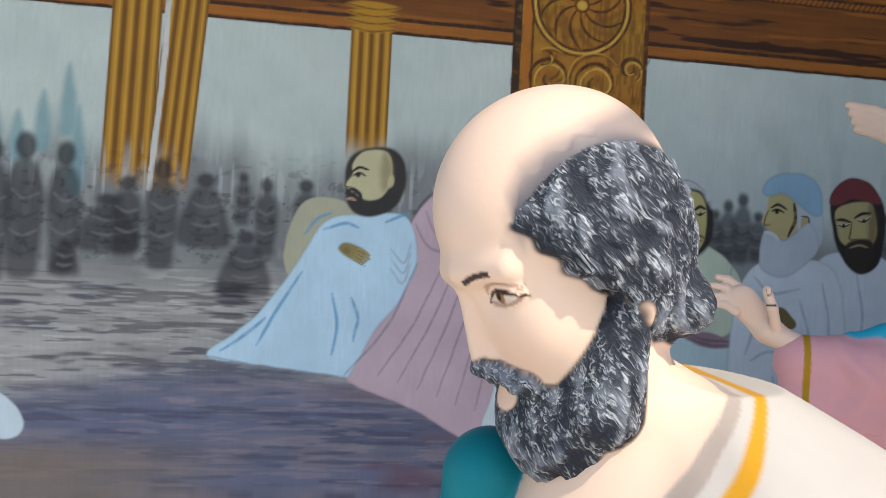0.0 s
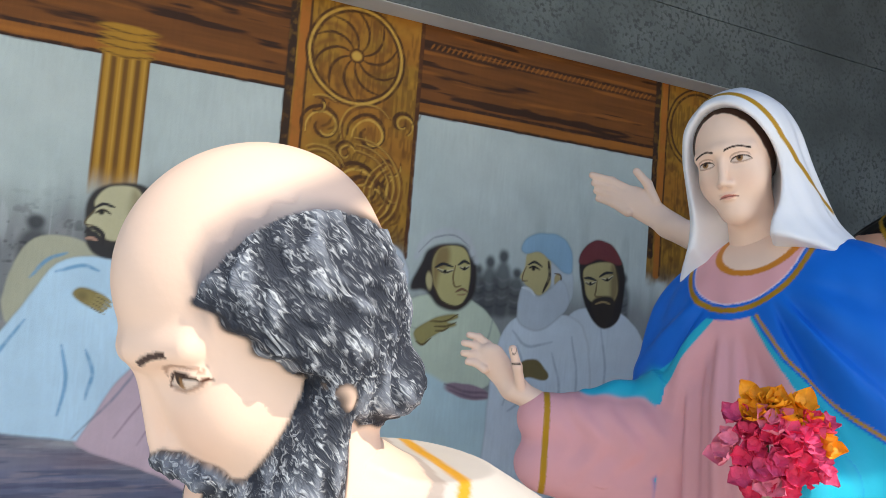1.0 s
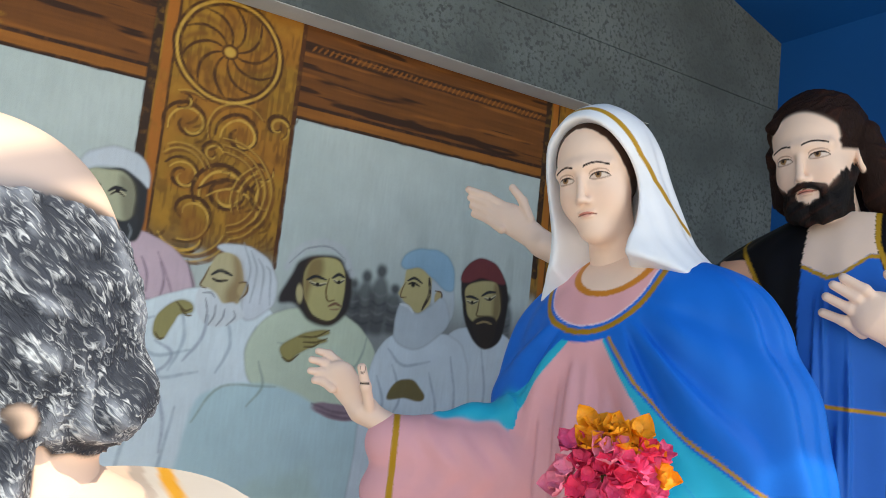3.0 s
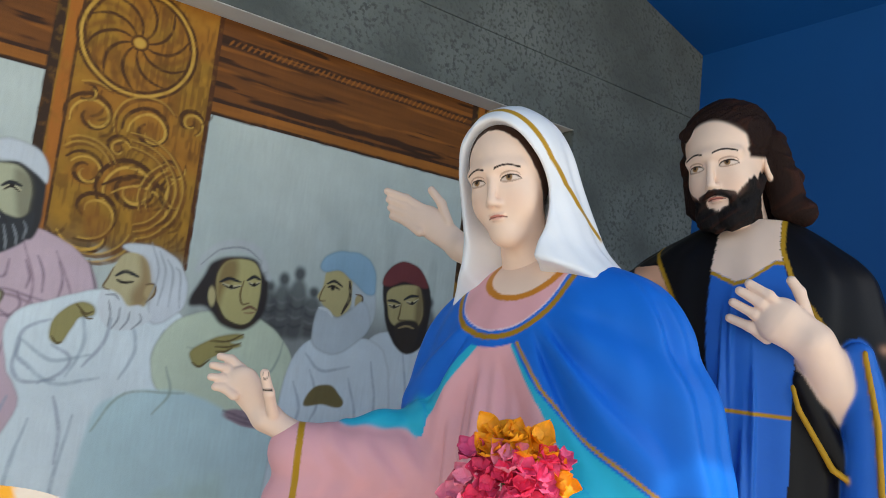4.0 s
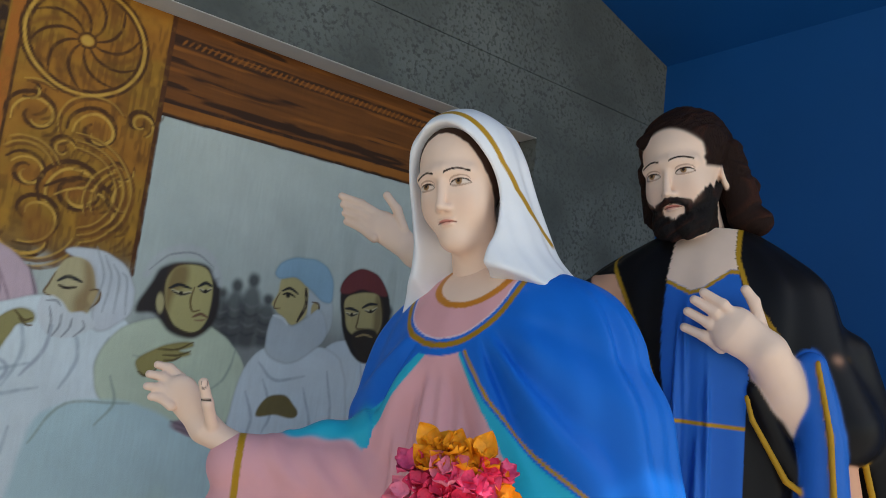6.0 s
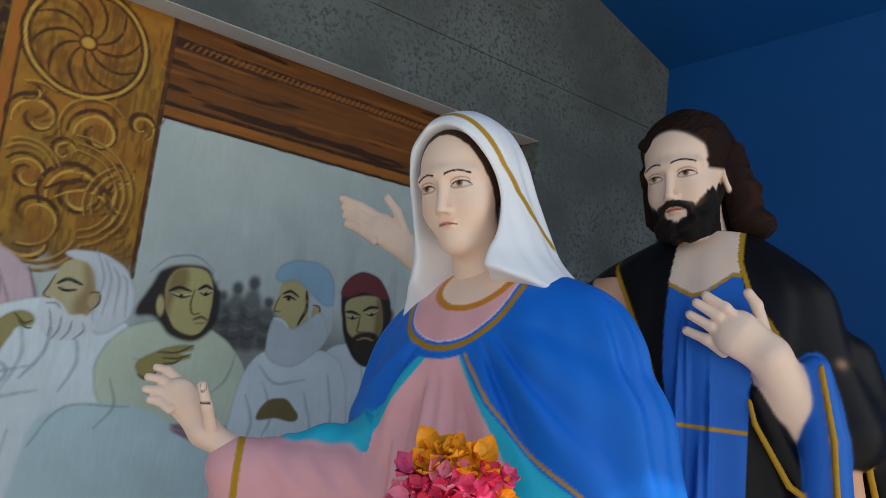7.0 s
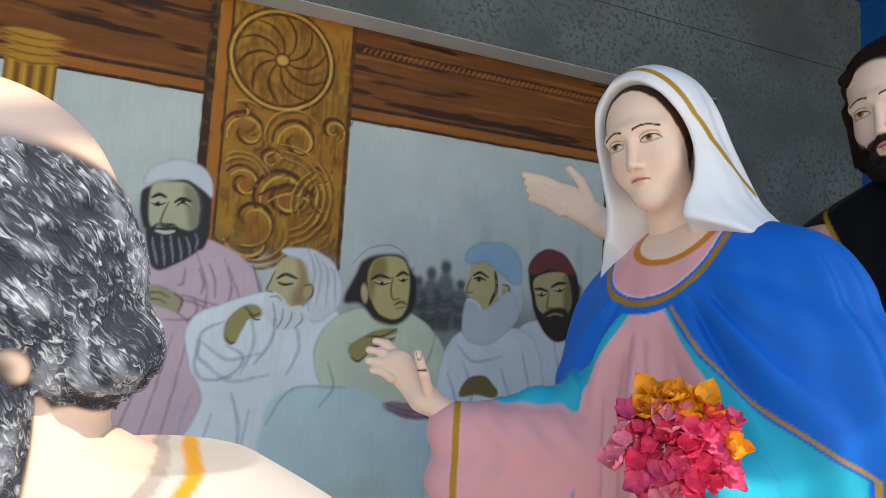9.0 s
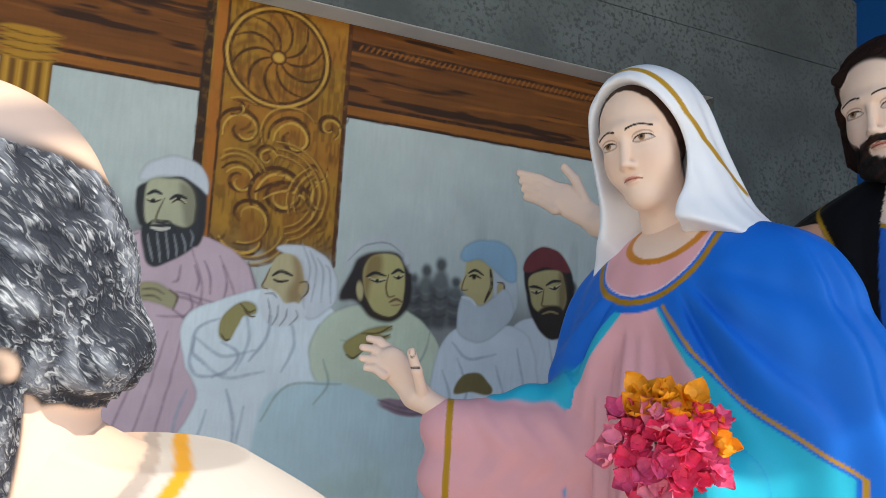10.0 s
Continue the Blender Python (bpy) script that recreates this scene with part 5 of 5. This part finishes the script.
    vol(bd, robe([(1.10, 0, 0.02, 0.26, 0.20), (1.47, 0, 0, 0.25, 0.165), (1.62, 0, 0, 0.262, 0.160), (1.75, 0, 0.01, 0.272, 0.142), (1.80, 0, 0.015, 0.265, 0.128), (1.84, 0, 0.02, 0.235, 0.115), (1.885, 0.01, 0.035, 0.175, 0.098), (1.93, 0.01, 0.045, 0.10, 0.078)], bf, 0.003, 9, 0.4, 2.1), BLACK, 0.02)
    vol(bd, robe([(1.10, 0.02, -0.02, 0.15, 0.175), (1.46, 0.02, -0.012, 0.12, 0.158), (1.478, 0.02, -0.012, 0.118, 0.150), (1.50, 0.02, -0.012, 0.118, 0.160), (1.70, 0.01, -0.005, 0.11, 0.142), (1.80, 0, 0.0, 0.07, 0.105)], bf, 0.009, 15, 0.2), TUNIC, 0.004)
    # bare forearm over the chest, hanging sleeve, lining and cloak
    vol(bd, rod((0.190, 0.025, 1.740), (0.30, 0.0, 1.50), 0.085, 0.085, bf), BLACK, 0.05)
    vol(bd, rod((2.150, 0.668, 1.640), (2.232, 0.662, 1.560), 0.040, 0.060), SKIN, 0.010)
    vol(bd, rod((2.232, 0.662, 1.560), (2.262, 0.660, 1.515), 0.060, 0.050), SKIN, 0.010)
    vol(bd, rod((2.232, 0.612, 1.622), (2.262, 0.602, 1.484), 0.030, 0.046), TUNIC, 0.008)
    vol(bd, rod((2.262, 0.602, 1.484), (2.292, 0.600, 1.20), 0.046, 0.060), TUNIC, 0.008)
    vol(bd, rod((2.206, 0.588, 1.630), (2.224, 0.566, 1.488), 0.005, 0.006), BAND, 0.002)
    vol(bd, rod((2.224, 0.566, 1.488), (2.246, 0.550, 1.20), 0.006, 0.006), BAND, 0.002)
    vol(bd, rod((2.300, 0.605, 1.632), (2.352, 0.572, 1.22), 0.022, 0.040), PEACH, 0.004)
    vol(bd, rod((2.383, 0.607, 1.656), (2.48, 0.56, 1.345), 0.050, 0.072), BLACK, 0.03)
    vol(bd, rod((2.48, 0.56, 1.345), (2.50, 0.56, 1.20), 0.072, 0.076), BLACK, 0.03)
    vol(bd, rod((2.318, 0.588, 1.640), (2.385, 0.545, 1.35), 0.007, 0.007), BAND, 0.002)
    vol(bd, rod((2.22, 0.731, 1.585), (2.322, 0.686, 1.30), 0.050, 0.062), PEACH, 0.004)
    vol(bd, rod((2.166, 0.700, 1.560), (2.245, 0.650, 1.395), 0.018, 0.030), BLACK, 0.004)
    vol(bd, rod((2.140, 0.700, 1.545), (2.148, 0.690, 1.500), 0.005, 0.006), BAND, 0.002)
    vol(bd, rod((2.148, 0.690, 1.500), (2.200, 0.640, 1.385), 0.006, 0.007), BAND, 0.002)
    vol(bd, rod((2.200, 0.640, 1.385), (2.235, 0.618, 1.362), 0.007, 0.007), BAND, 0.002)
    vol(bd, rod((2.235, 0.618, 1.362), (2.255, 0.618, 1.385), 0.007, 0.006), BAND, 0.002)
    # right arm reaching out behind
    vol(bd, rod((-0.20, 0.0, 1.74), (-0.32, -0.12, 1.66), 0.080, 0.075, bf), BLACK, 0.03)
    v, f, c = bd.skin()
    x, y, z = bf(*v.T)
    other = np.min([np.abs(c - q).sum(1) for q in (SKIN, PEACH, BAND)], 0) < 0.12
    main = (y < 0.03) & (np.abs(x) < 0.25) & ~other & ((x < 0.14) | (z > 1.66))
    lin = np.interp(z, (1.41, 1.478, 1.587, 1.69, 1.80), (-0.006, -0.016, -0.039, -0.048, -0.050))
    lout = np.interp(z, (1.406, 1.499, 1.609, 1.74, 1.84), (-0.008, -0.036, -0.078, -0.147, -0.205))
    rin = np.interp(z, (1.0, 1.60, 1.663, 1.72, 1.781, 1.849, 1.936), (0.24, 0.24, 0.195, 0.155, 0.116, 0.090, 0.080))
    vee = np.interp(x, (-0.05, 0.007, 0.036, 0.085), (1.786, 1.760, 1.769, 1.815))
    mixc(c, main * 1.0, BLACK)
    mixc(c, main * step(0.0, -0.004, x - lout) * step(-0.075, -0.070, x - lout) * (z < 1.80), PEACH)
    mixc(c, main * step(0.0, 0.003, x - lin) * step(0.0, -0.003, x - rin), TUNIC)
    mixc(c, main * step(0.0065, 0.0040, np.abs(x - rin - 0.006)) * (z > 1.64), BAND)
    mixc(c, main * step(0.0065, 0.0040, np.abs(x - lout - 0.004)), BAND)
    mixc(c, main * (x > lin) * (x < rin) * step(0.006, 0.004, np.abs(z - 1.478)), BAND)
    mixc(c, main * (x > lin) * (x < rin) * step(0.006, 0.004, np.abs(z - vee)), BAND)
    mixc(c, main * (x > lin) * (x < rin) * step(0.004, 0.007, z - vee), SKIN)
    b2 = (v, f, c)
    hn = Clay((1.98, 0.52, 1.50), (2.30, 0.88, 1.80), 0.003)
    pc, tip = np.array((2.105, 0.715, 1.680)), np.array((2.045, 0.775, 1.735))
    vol(hn, rod((2.232, 0.662, 1.560), (2.150, 0.668, 1.640), 0.058, 0.041), SKIN, 0.01)
    vol(hn, rod((2.150, 0.668, 1.640), pc, 0.040, 0.050, flat=((0.85, 0.5, 0), 1.7)), SKIN, 0.02)
    for i in range(4):
        o = np.array((0.004, 0.004, 0.0)) + np.array((0.0, 0.013, -0.020)) * (i - 1.0)
        e = tip + np.array((-0.004, 0.015, -0.021)) * (i - 1.0) + (0.006 * (i - 1) ** 2, 0, -0.004 * (i - 1) ** 2)
        finger(hn, [pc + o, (pc + o + e) / 2 + (-0.006, -0.006, 0.004), e], 0.0125)
    finger(hn, [pc + (0.045, -0.035, 0.01), pc + (0.035, -0.020, 0.065), pc + (0.022, -0.008, 0.088)], 0.0135)
    b3 = hn.skin()
    rh = Clay((1.54, 1.05, 1.62), (2.05, 1.64, 2.02), 0.0035)
    vol(rh, rod((1.95, 1.18, 1.68), (1.745, 1.385, 1.800), 0.055, 0.033), SKIN, 0.02)
    vol(rh, rod((1.745, 1.385, 1.805), (1.675, 1.455, 1.868), 0.033, 0.042, flat=((0.6, 0.7, -0.2), 1.9)), SKIN, 0.02)
    for i in range(4):
        bs = np.array((1.672, 1.462, 1.895)) + np.array((-0.006, -0.004, -0.021)) * i
        e = np.array((1.600, 1.548, 1.940)) + np.array((0.006, -0.004, -0.022)) * i
        finger(rh, [bs, (bs + e) / 2 + (0, 0, 0.006), e], 0.0125)
    finger(rh, [(1.715, 1.412, 1.865), (1.700, 1.430, 1.915), (1.680, 1.455, 1.950)], 0.0135)
    b4 = rh.skin()
    sk = Clay((1.88, 0.54, PLINTH - 0.02), (2.60, 1.26, 1.20), 0.014)
    vol(sk, robe([(PLINTH, 0, 0.02, 0.26, 0.24), (0.7, 0, 0.02, 0.25, 0.21), (1.16, 0, 0.02, 0.24, 0.20)], bf, 0.012, 12, 0.5), TUNIC, 0.02)
    return statue("cloaked_man_statue", [b1, b2, b3, b4, sk.skin()], "painted statue of a bearded man in black cloak and blue tunic")


cloaked_man()


# the bald man who bows
BALD_C = (0.531, 0.545, 1.531)


def bowing_man():
    fr = frame_of(BALD_C, -79, 28, 0, 1.30)
    hd = Clay((0.34, 0.34, 1.16), (0.80, 0.76, 1.74), 0.0025)
    face(hd, fr, ex=0.040, nose=0.008)
    vol(hd, rod((0.548, 0.545, 1.47), (0.598, 0.545, 1.34), 0.068, 0.078), SKIN, 0.03)
    top = egg((0, 0.004, 0.000), (0.091, 0.096, 0.108), fr)

    def fringe(x, y, z):
        """Hair low round the back of the head, a wedge that opens backwards from the temple."""
        d = top[0](x, y, z)
        u, w, t = fr(x, y, z)
        up = t - np.interp(w, (-0.058, -0.054, -0.037, -0.013, 0.02, 0.09), (0.040, 0.049, 0.064, 0.071, 0.073, 0.068)) - 0.002 * np.sin(w * 260)
        dn = np.interp(t, (-0.10, -0.079, -0.056, -0.029, -0.013, 0.006, 0.023, 0.038), (0.020, 0.008, 0.0, -0.016, -0.028, -0.041, -0.052, -0.058)) + 0.002 * np.sin(t * 300) - w
        return np.maximum(np.maximum(d, up * 0.9 * fr.s), np.maximum(dn * 0.8, -0.100 - t) * fr.s)
    hd.add(fringe, INK, 0.006, top[1], top[2])
    vol(hd, egg((0, 0.046, -0.076), (0.076, 0.040, 0.030), fr), INK, 0.02)
    beard = (rod((0.068, -0.006, -0.052), (0.048, -0.046, -0.11), 0.015, 0.032, fr), rod((-0.068, -0.006, -0.052), (-0.048, -0.046, -0.11), 0.015, 0.032, fr),
             egg((0, -0.062, -0.125), (0.057, 0.046, 0.055), fr), egg((0, -0.056, -0.212), (0.050, 0.050, 0.080), fr),
             rod((0.030, -0.086, -0.076), (0.004, -0.100, -0.058), 0.008, 0.008, fr), rod((-0.030, -0.086, -0.076), (-0.004, -0.100, -0.058), 0.008, 0.008, fr))
    for h in beard:
        vol(hd, h, INK, 0.010)
    for sx in (-1, 1):
        vol(hd, egg((sx * 0.076, -0.002, -0.050), (0.006, 0.009, 0.014), fr), SKIN, 0.004)
    v, f, c = hd.skin(0.0009)
    x, y, z = fr(*v.T)
    mixc(c, step(1.15, 0.9, np.hypot(x / 0.017, (z + 0.088) / 0.008)) * (y < -0.06), SKIN)
    mixc(c, step(1.15, 0.9, np.hypot(x / 0.020, (z + 0.074) / 0.006)) * (y < -0.06), S(204, 128, 108))
    hm = step(0.10, 0.05, c.max(1))
    face_paint(fr, v, c, S(72, 56, 52), 1.3, 0.041, -0.003, 0.004, 0.0138)
    # airbrushed edge of the hair on the scalp
    above = z - np.interp(y, (-0.058, -0.054, -0.037, -0.013, 0.02, 0.09), (0.040, 0.049, 0.064, 0.071, 0.073, 0.068))
    mixc(c, 0.75 * (1 - hm) * step(0.020, 0.0, above) * step(-0.03, -0.01, above) * step(-0.066, -0.05, y), S(120, 116, 122))
    lock = fbm(x * 60, y * 60, z * 44, 81)
    wave = np.where(y > -0.02, fbm(x * 120, (y + 0.25 * z) * 130 + 2 * np.sin(z * 60), z * 28, 82), fbm(x * 120, (y - 0.5 * z) * 120, (z + 0.5 * y) * 40, 83))
    rel = 0.5 * wave + 0.5 * lock
    nrm = (v - fr.out((0, 0.01, 0.0))) / np.linalg.norm(v - fr.out((0, 0.01, 0.0)), axis=1)[:, None]
    v = v + nrm * (hm * (rel - 0.45) * 0.022)[:, None]
    c = np.where((hm > 0.5)[:, None], S(56, 60, 70) * (0.6 + 0.8 * lock[:, None]), c)
    mixc(c, hm * 0.6 * step(0.50, 0.66, rel), S(150, 156, 168))
    b1 = (v, f, c, np.c_[hm, 0.95 * hm * step(0.34, 0.54, rel), 0 * hm], np.c_[x * 310, (y + 0.3 * z) * 310, z * 90])
    bf = frame_of((0.67, 0.56, 0.0), -79, 0)
    bd = Clay((0.30, 0.12, 0.97), (1.06, 1.00, 1.44), 0.004)
    CREAM = S(208, 199, 191)
    vol(bd, robe([(0.90, 0, 0.0, 0.30, 0.20), (1.15, 0, 0.01, 0.31, 0.19), (1.25, 0, 0.035, 0.30, 0.185), (1.325, 0, 0.055, 0.23, 0.150), (1.362, 0, 0.040, 0.15, 0.110), (1.392, 0, 0.018, 0.10, 0.078)], bf, 0.004, 9, 0.4, 2.2), CREAM, 0.02)
    vol(bd, rod((0.605, 0.545, 1.35), (0.60, 0.545, 1.20), 0.078, 0.105), CREAM, 0.04)
    vol(bd, rod((0.49, 0.64, 1.26), (0.53, 0.70, 1.00), 0.055, 0.10), S(0, 128, 140), 0.01)
    v, f, c = bd.skin()
    teal = c[:, 1] > 1.5 * c[:, 0]
    q = (v - np.array((0.712, 0.437, 1.400))) @ np.array((-0.764, 0.05, 0.643))
    q = np.where(teal, -1, q + 0.004 * (fbm(v[:, 0] * 20, v[:, 1] * 20, v[:, 2] * 20, 91) - 0.5))
    mixc(c, step(0.0070, 0.0035, np.abs(q)), S(222, 160, 50))
    mixc(c, step(0.014, 0.016, q), S(184, 168, 158))
    mixc(c, step(0.024, 0.027, q), SKIN)
    b2 = (v, f, c)
    sk = Clay((0.30, 0.16, PLINTH - 0.02), (1.02, 0.96, 0.99), 0.014)
    vol(sk, robe([(PLINTH, 0, 0.02, 0.32, 0.26), (0.6, 0, 0.0, 0.31, 0.23), (0.96, 0, 0.0, 0.30, 0.20)], bf, 0.012, 12, 0.5), CREAM, 0.02)
    return statue("bald_man_statue", [b1, b2, sk.skin()], "painted statue of a bald bearded man bowing his head")


bowing_man()

# ---- flowers ----
def petal_mat(name, rgb):
    return material(name, S(*rgb), 0.5, 0.25, 40, 0.2, 300)


PETALS = [petal_mat("crimson_petal", (244, 70, 112)), petal_mat("pink_petal", (252, 146, 170)), petal_mat("orange_petal", (252, 166, 40)), petal_mat("coral_petal", (246, 120, 100)), petal_mat("magenta_petal", (238, 92, 138))]
STEM = material("dry_stem", S(92, 104, 58), 0.7, 0.2, 30, 0.2, 200)
rng = random.Random(7)


def bract_cup(bm, m, r):
    """Three crinkled papery bracts round a bloom."""
    for k in range(3):
        q = m @ Matrix.Rotation(k * 2.094 + rng.uniform(-0.25, 0.25), 4, "Z") @ Matrix.Rotation(rng.uniform(-0.75, -0.25), 4, "Y")
        grid = []
        for i in range(8):
            u = i / 7
            w = r * 0.62 * math.sin(math.pi * min(1, 0.12 + 0.88 * u) ** 0.85) + r * 0.02
            row = []
            for j in range(7):
                t = (j - 3) / 3
                row.append(bm.verts.new(q @ Vector((r * 1.25 * u, w * t, r * (0.35 * u * u + 0.22 * t * t * u - 0.10 * u ** 3 + rng.uniform(-0.10, 0.10))))))
            grid.append(row)
        for i in range(7):
            for j in range(6):
                bm.faces.new((grid[i][j], grid[i][j + 1], grid[i + 1][j + 1], grid[i + 1][j]))


bouquet = tagged(new("bouquet"), "bunch of crimson, pink and orange bougainvillea before the blue cape", "flowers")
BQ = Vector((1.372, 0.706, 1.366))
bouquet.location = (BQ.x + 0.03, BQ.y + 0.02, 1.27)
view = Vector((-0.6, -0.78, 0.1)).normalized()
side = Vector((0.79, -0.61, 0))
spots = []
for i in range(30):
    a, r = i * 2.4, 0.078 * math.sqrt((i + 0.5) / 30)
    spots.append((r * math.cos(a), r * 0.95 * math.sin(a)))
for sx, sz in spots:
    p = BQ + side * sx + Vector((0, 0, sz)) + view * (0.05 * (1 - (sx * sx + sz * sz) / 0.008))
    pick = rng.random()
    k = (2 if pick < 0.75 else 3) if (sz > 0.04 or (sx > 0.045 and pick < 0.8)) else (0 if pick < 0.45 else 1 if pick < 0.7 else 4)
    bm = bmesh.new()
    n = (view * 0.8 + side * (sx * 9) + Vector((0, 0, 0.4 + sz * 8))).normalized()
    m = Matrix.Translation(p - bouquet.location) @ n.to_track_quat("Z", "Y").to_matrix().to_4x4() @ Matrix.Rotation(rng.uniform(0, 6), 4, "Z")
    bract_cup(bm, m, rng.uniform(0.021, 0.032))
    bract_cup(bm, m @ Matrix.Translation((0, 0, 0.008)) @ Matrix.Rotation(0.9, 4, "Z"), rng.uniform(0.014, 0.021))
    ob = part("bloom", bm, PETALS[k], bouquet)
    for f in ob.data.polygons:
        f.use_smooth = True
bm = bmesh.new()
for sx, sz in spots[:14]:
    a, b = Vector((0, 0, 0)), BQ + side * sx * 0.8 + Vector((0, 0, sz * 0.8)) - bouquet.location
    d = b - a
    m = Matrix.Translation((a + b) / 2) @ d.to_track_quat("Z", "Y").to_matrix().to_4x4()
    bmesh.ops.create_cone(bm, cap_ends=True, segments=6, radius1=0.003, radius2=0.002, depth=d.length, matrix=m)
part("stem", bm, STEM, bouquet)
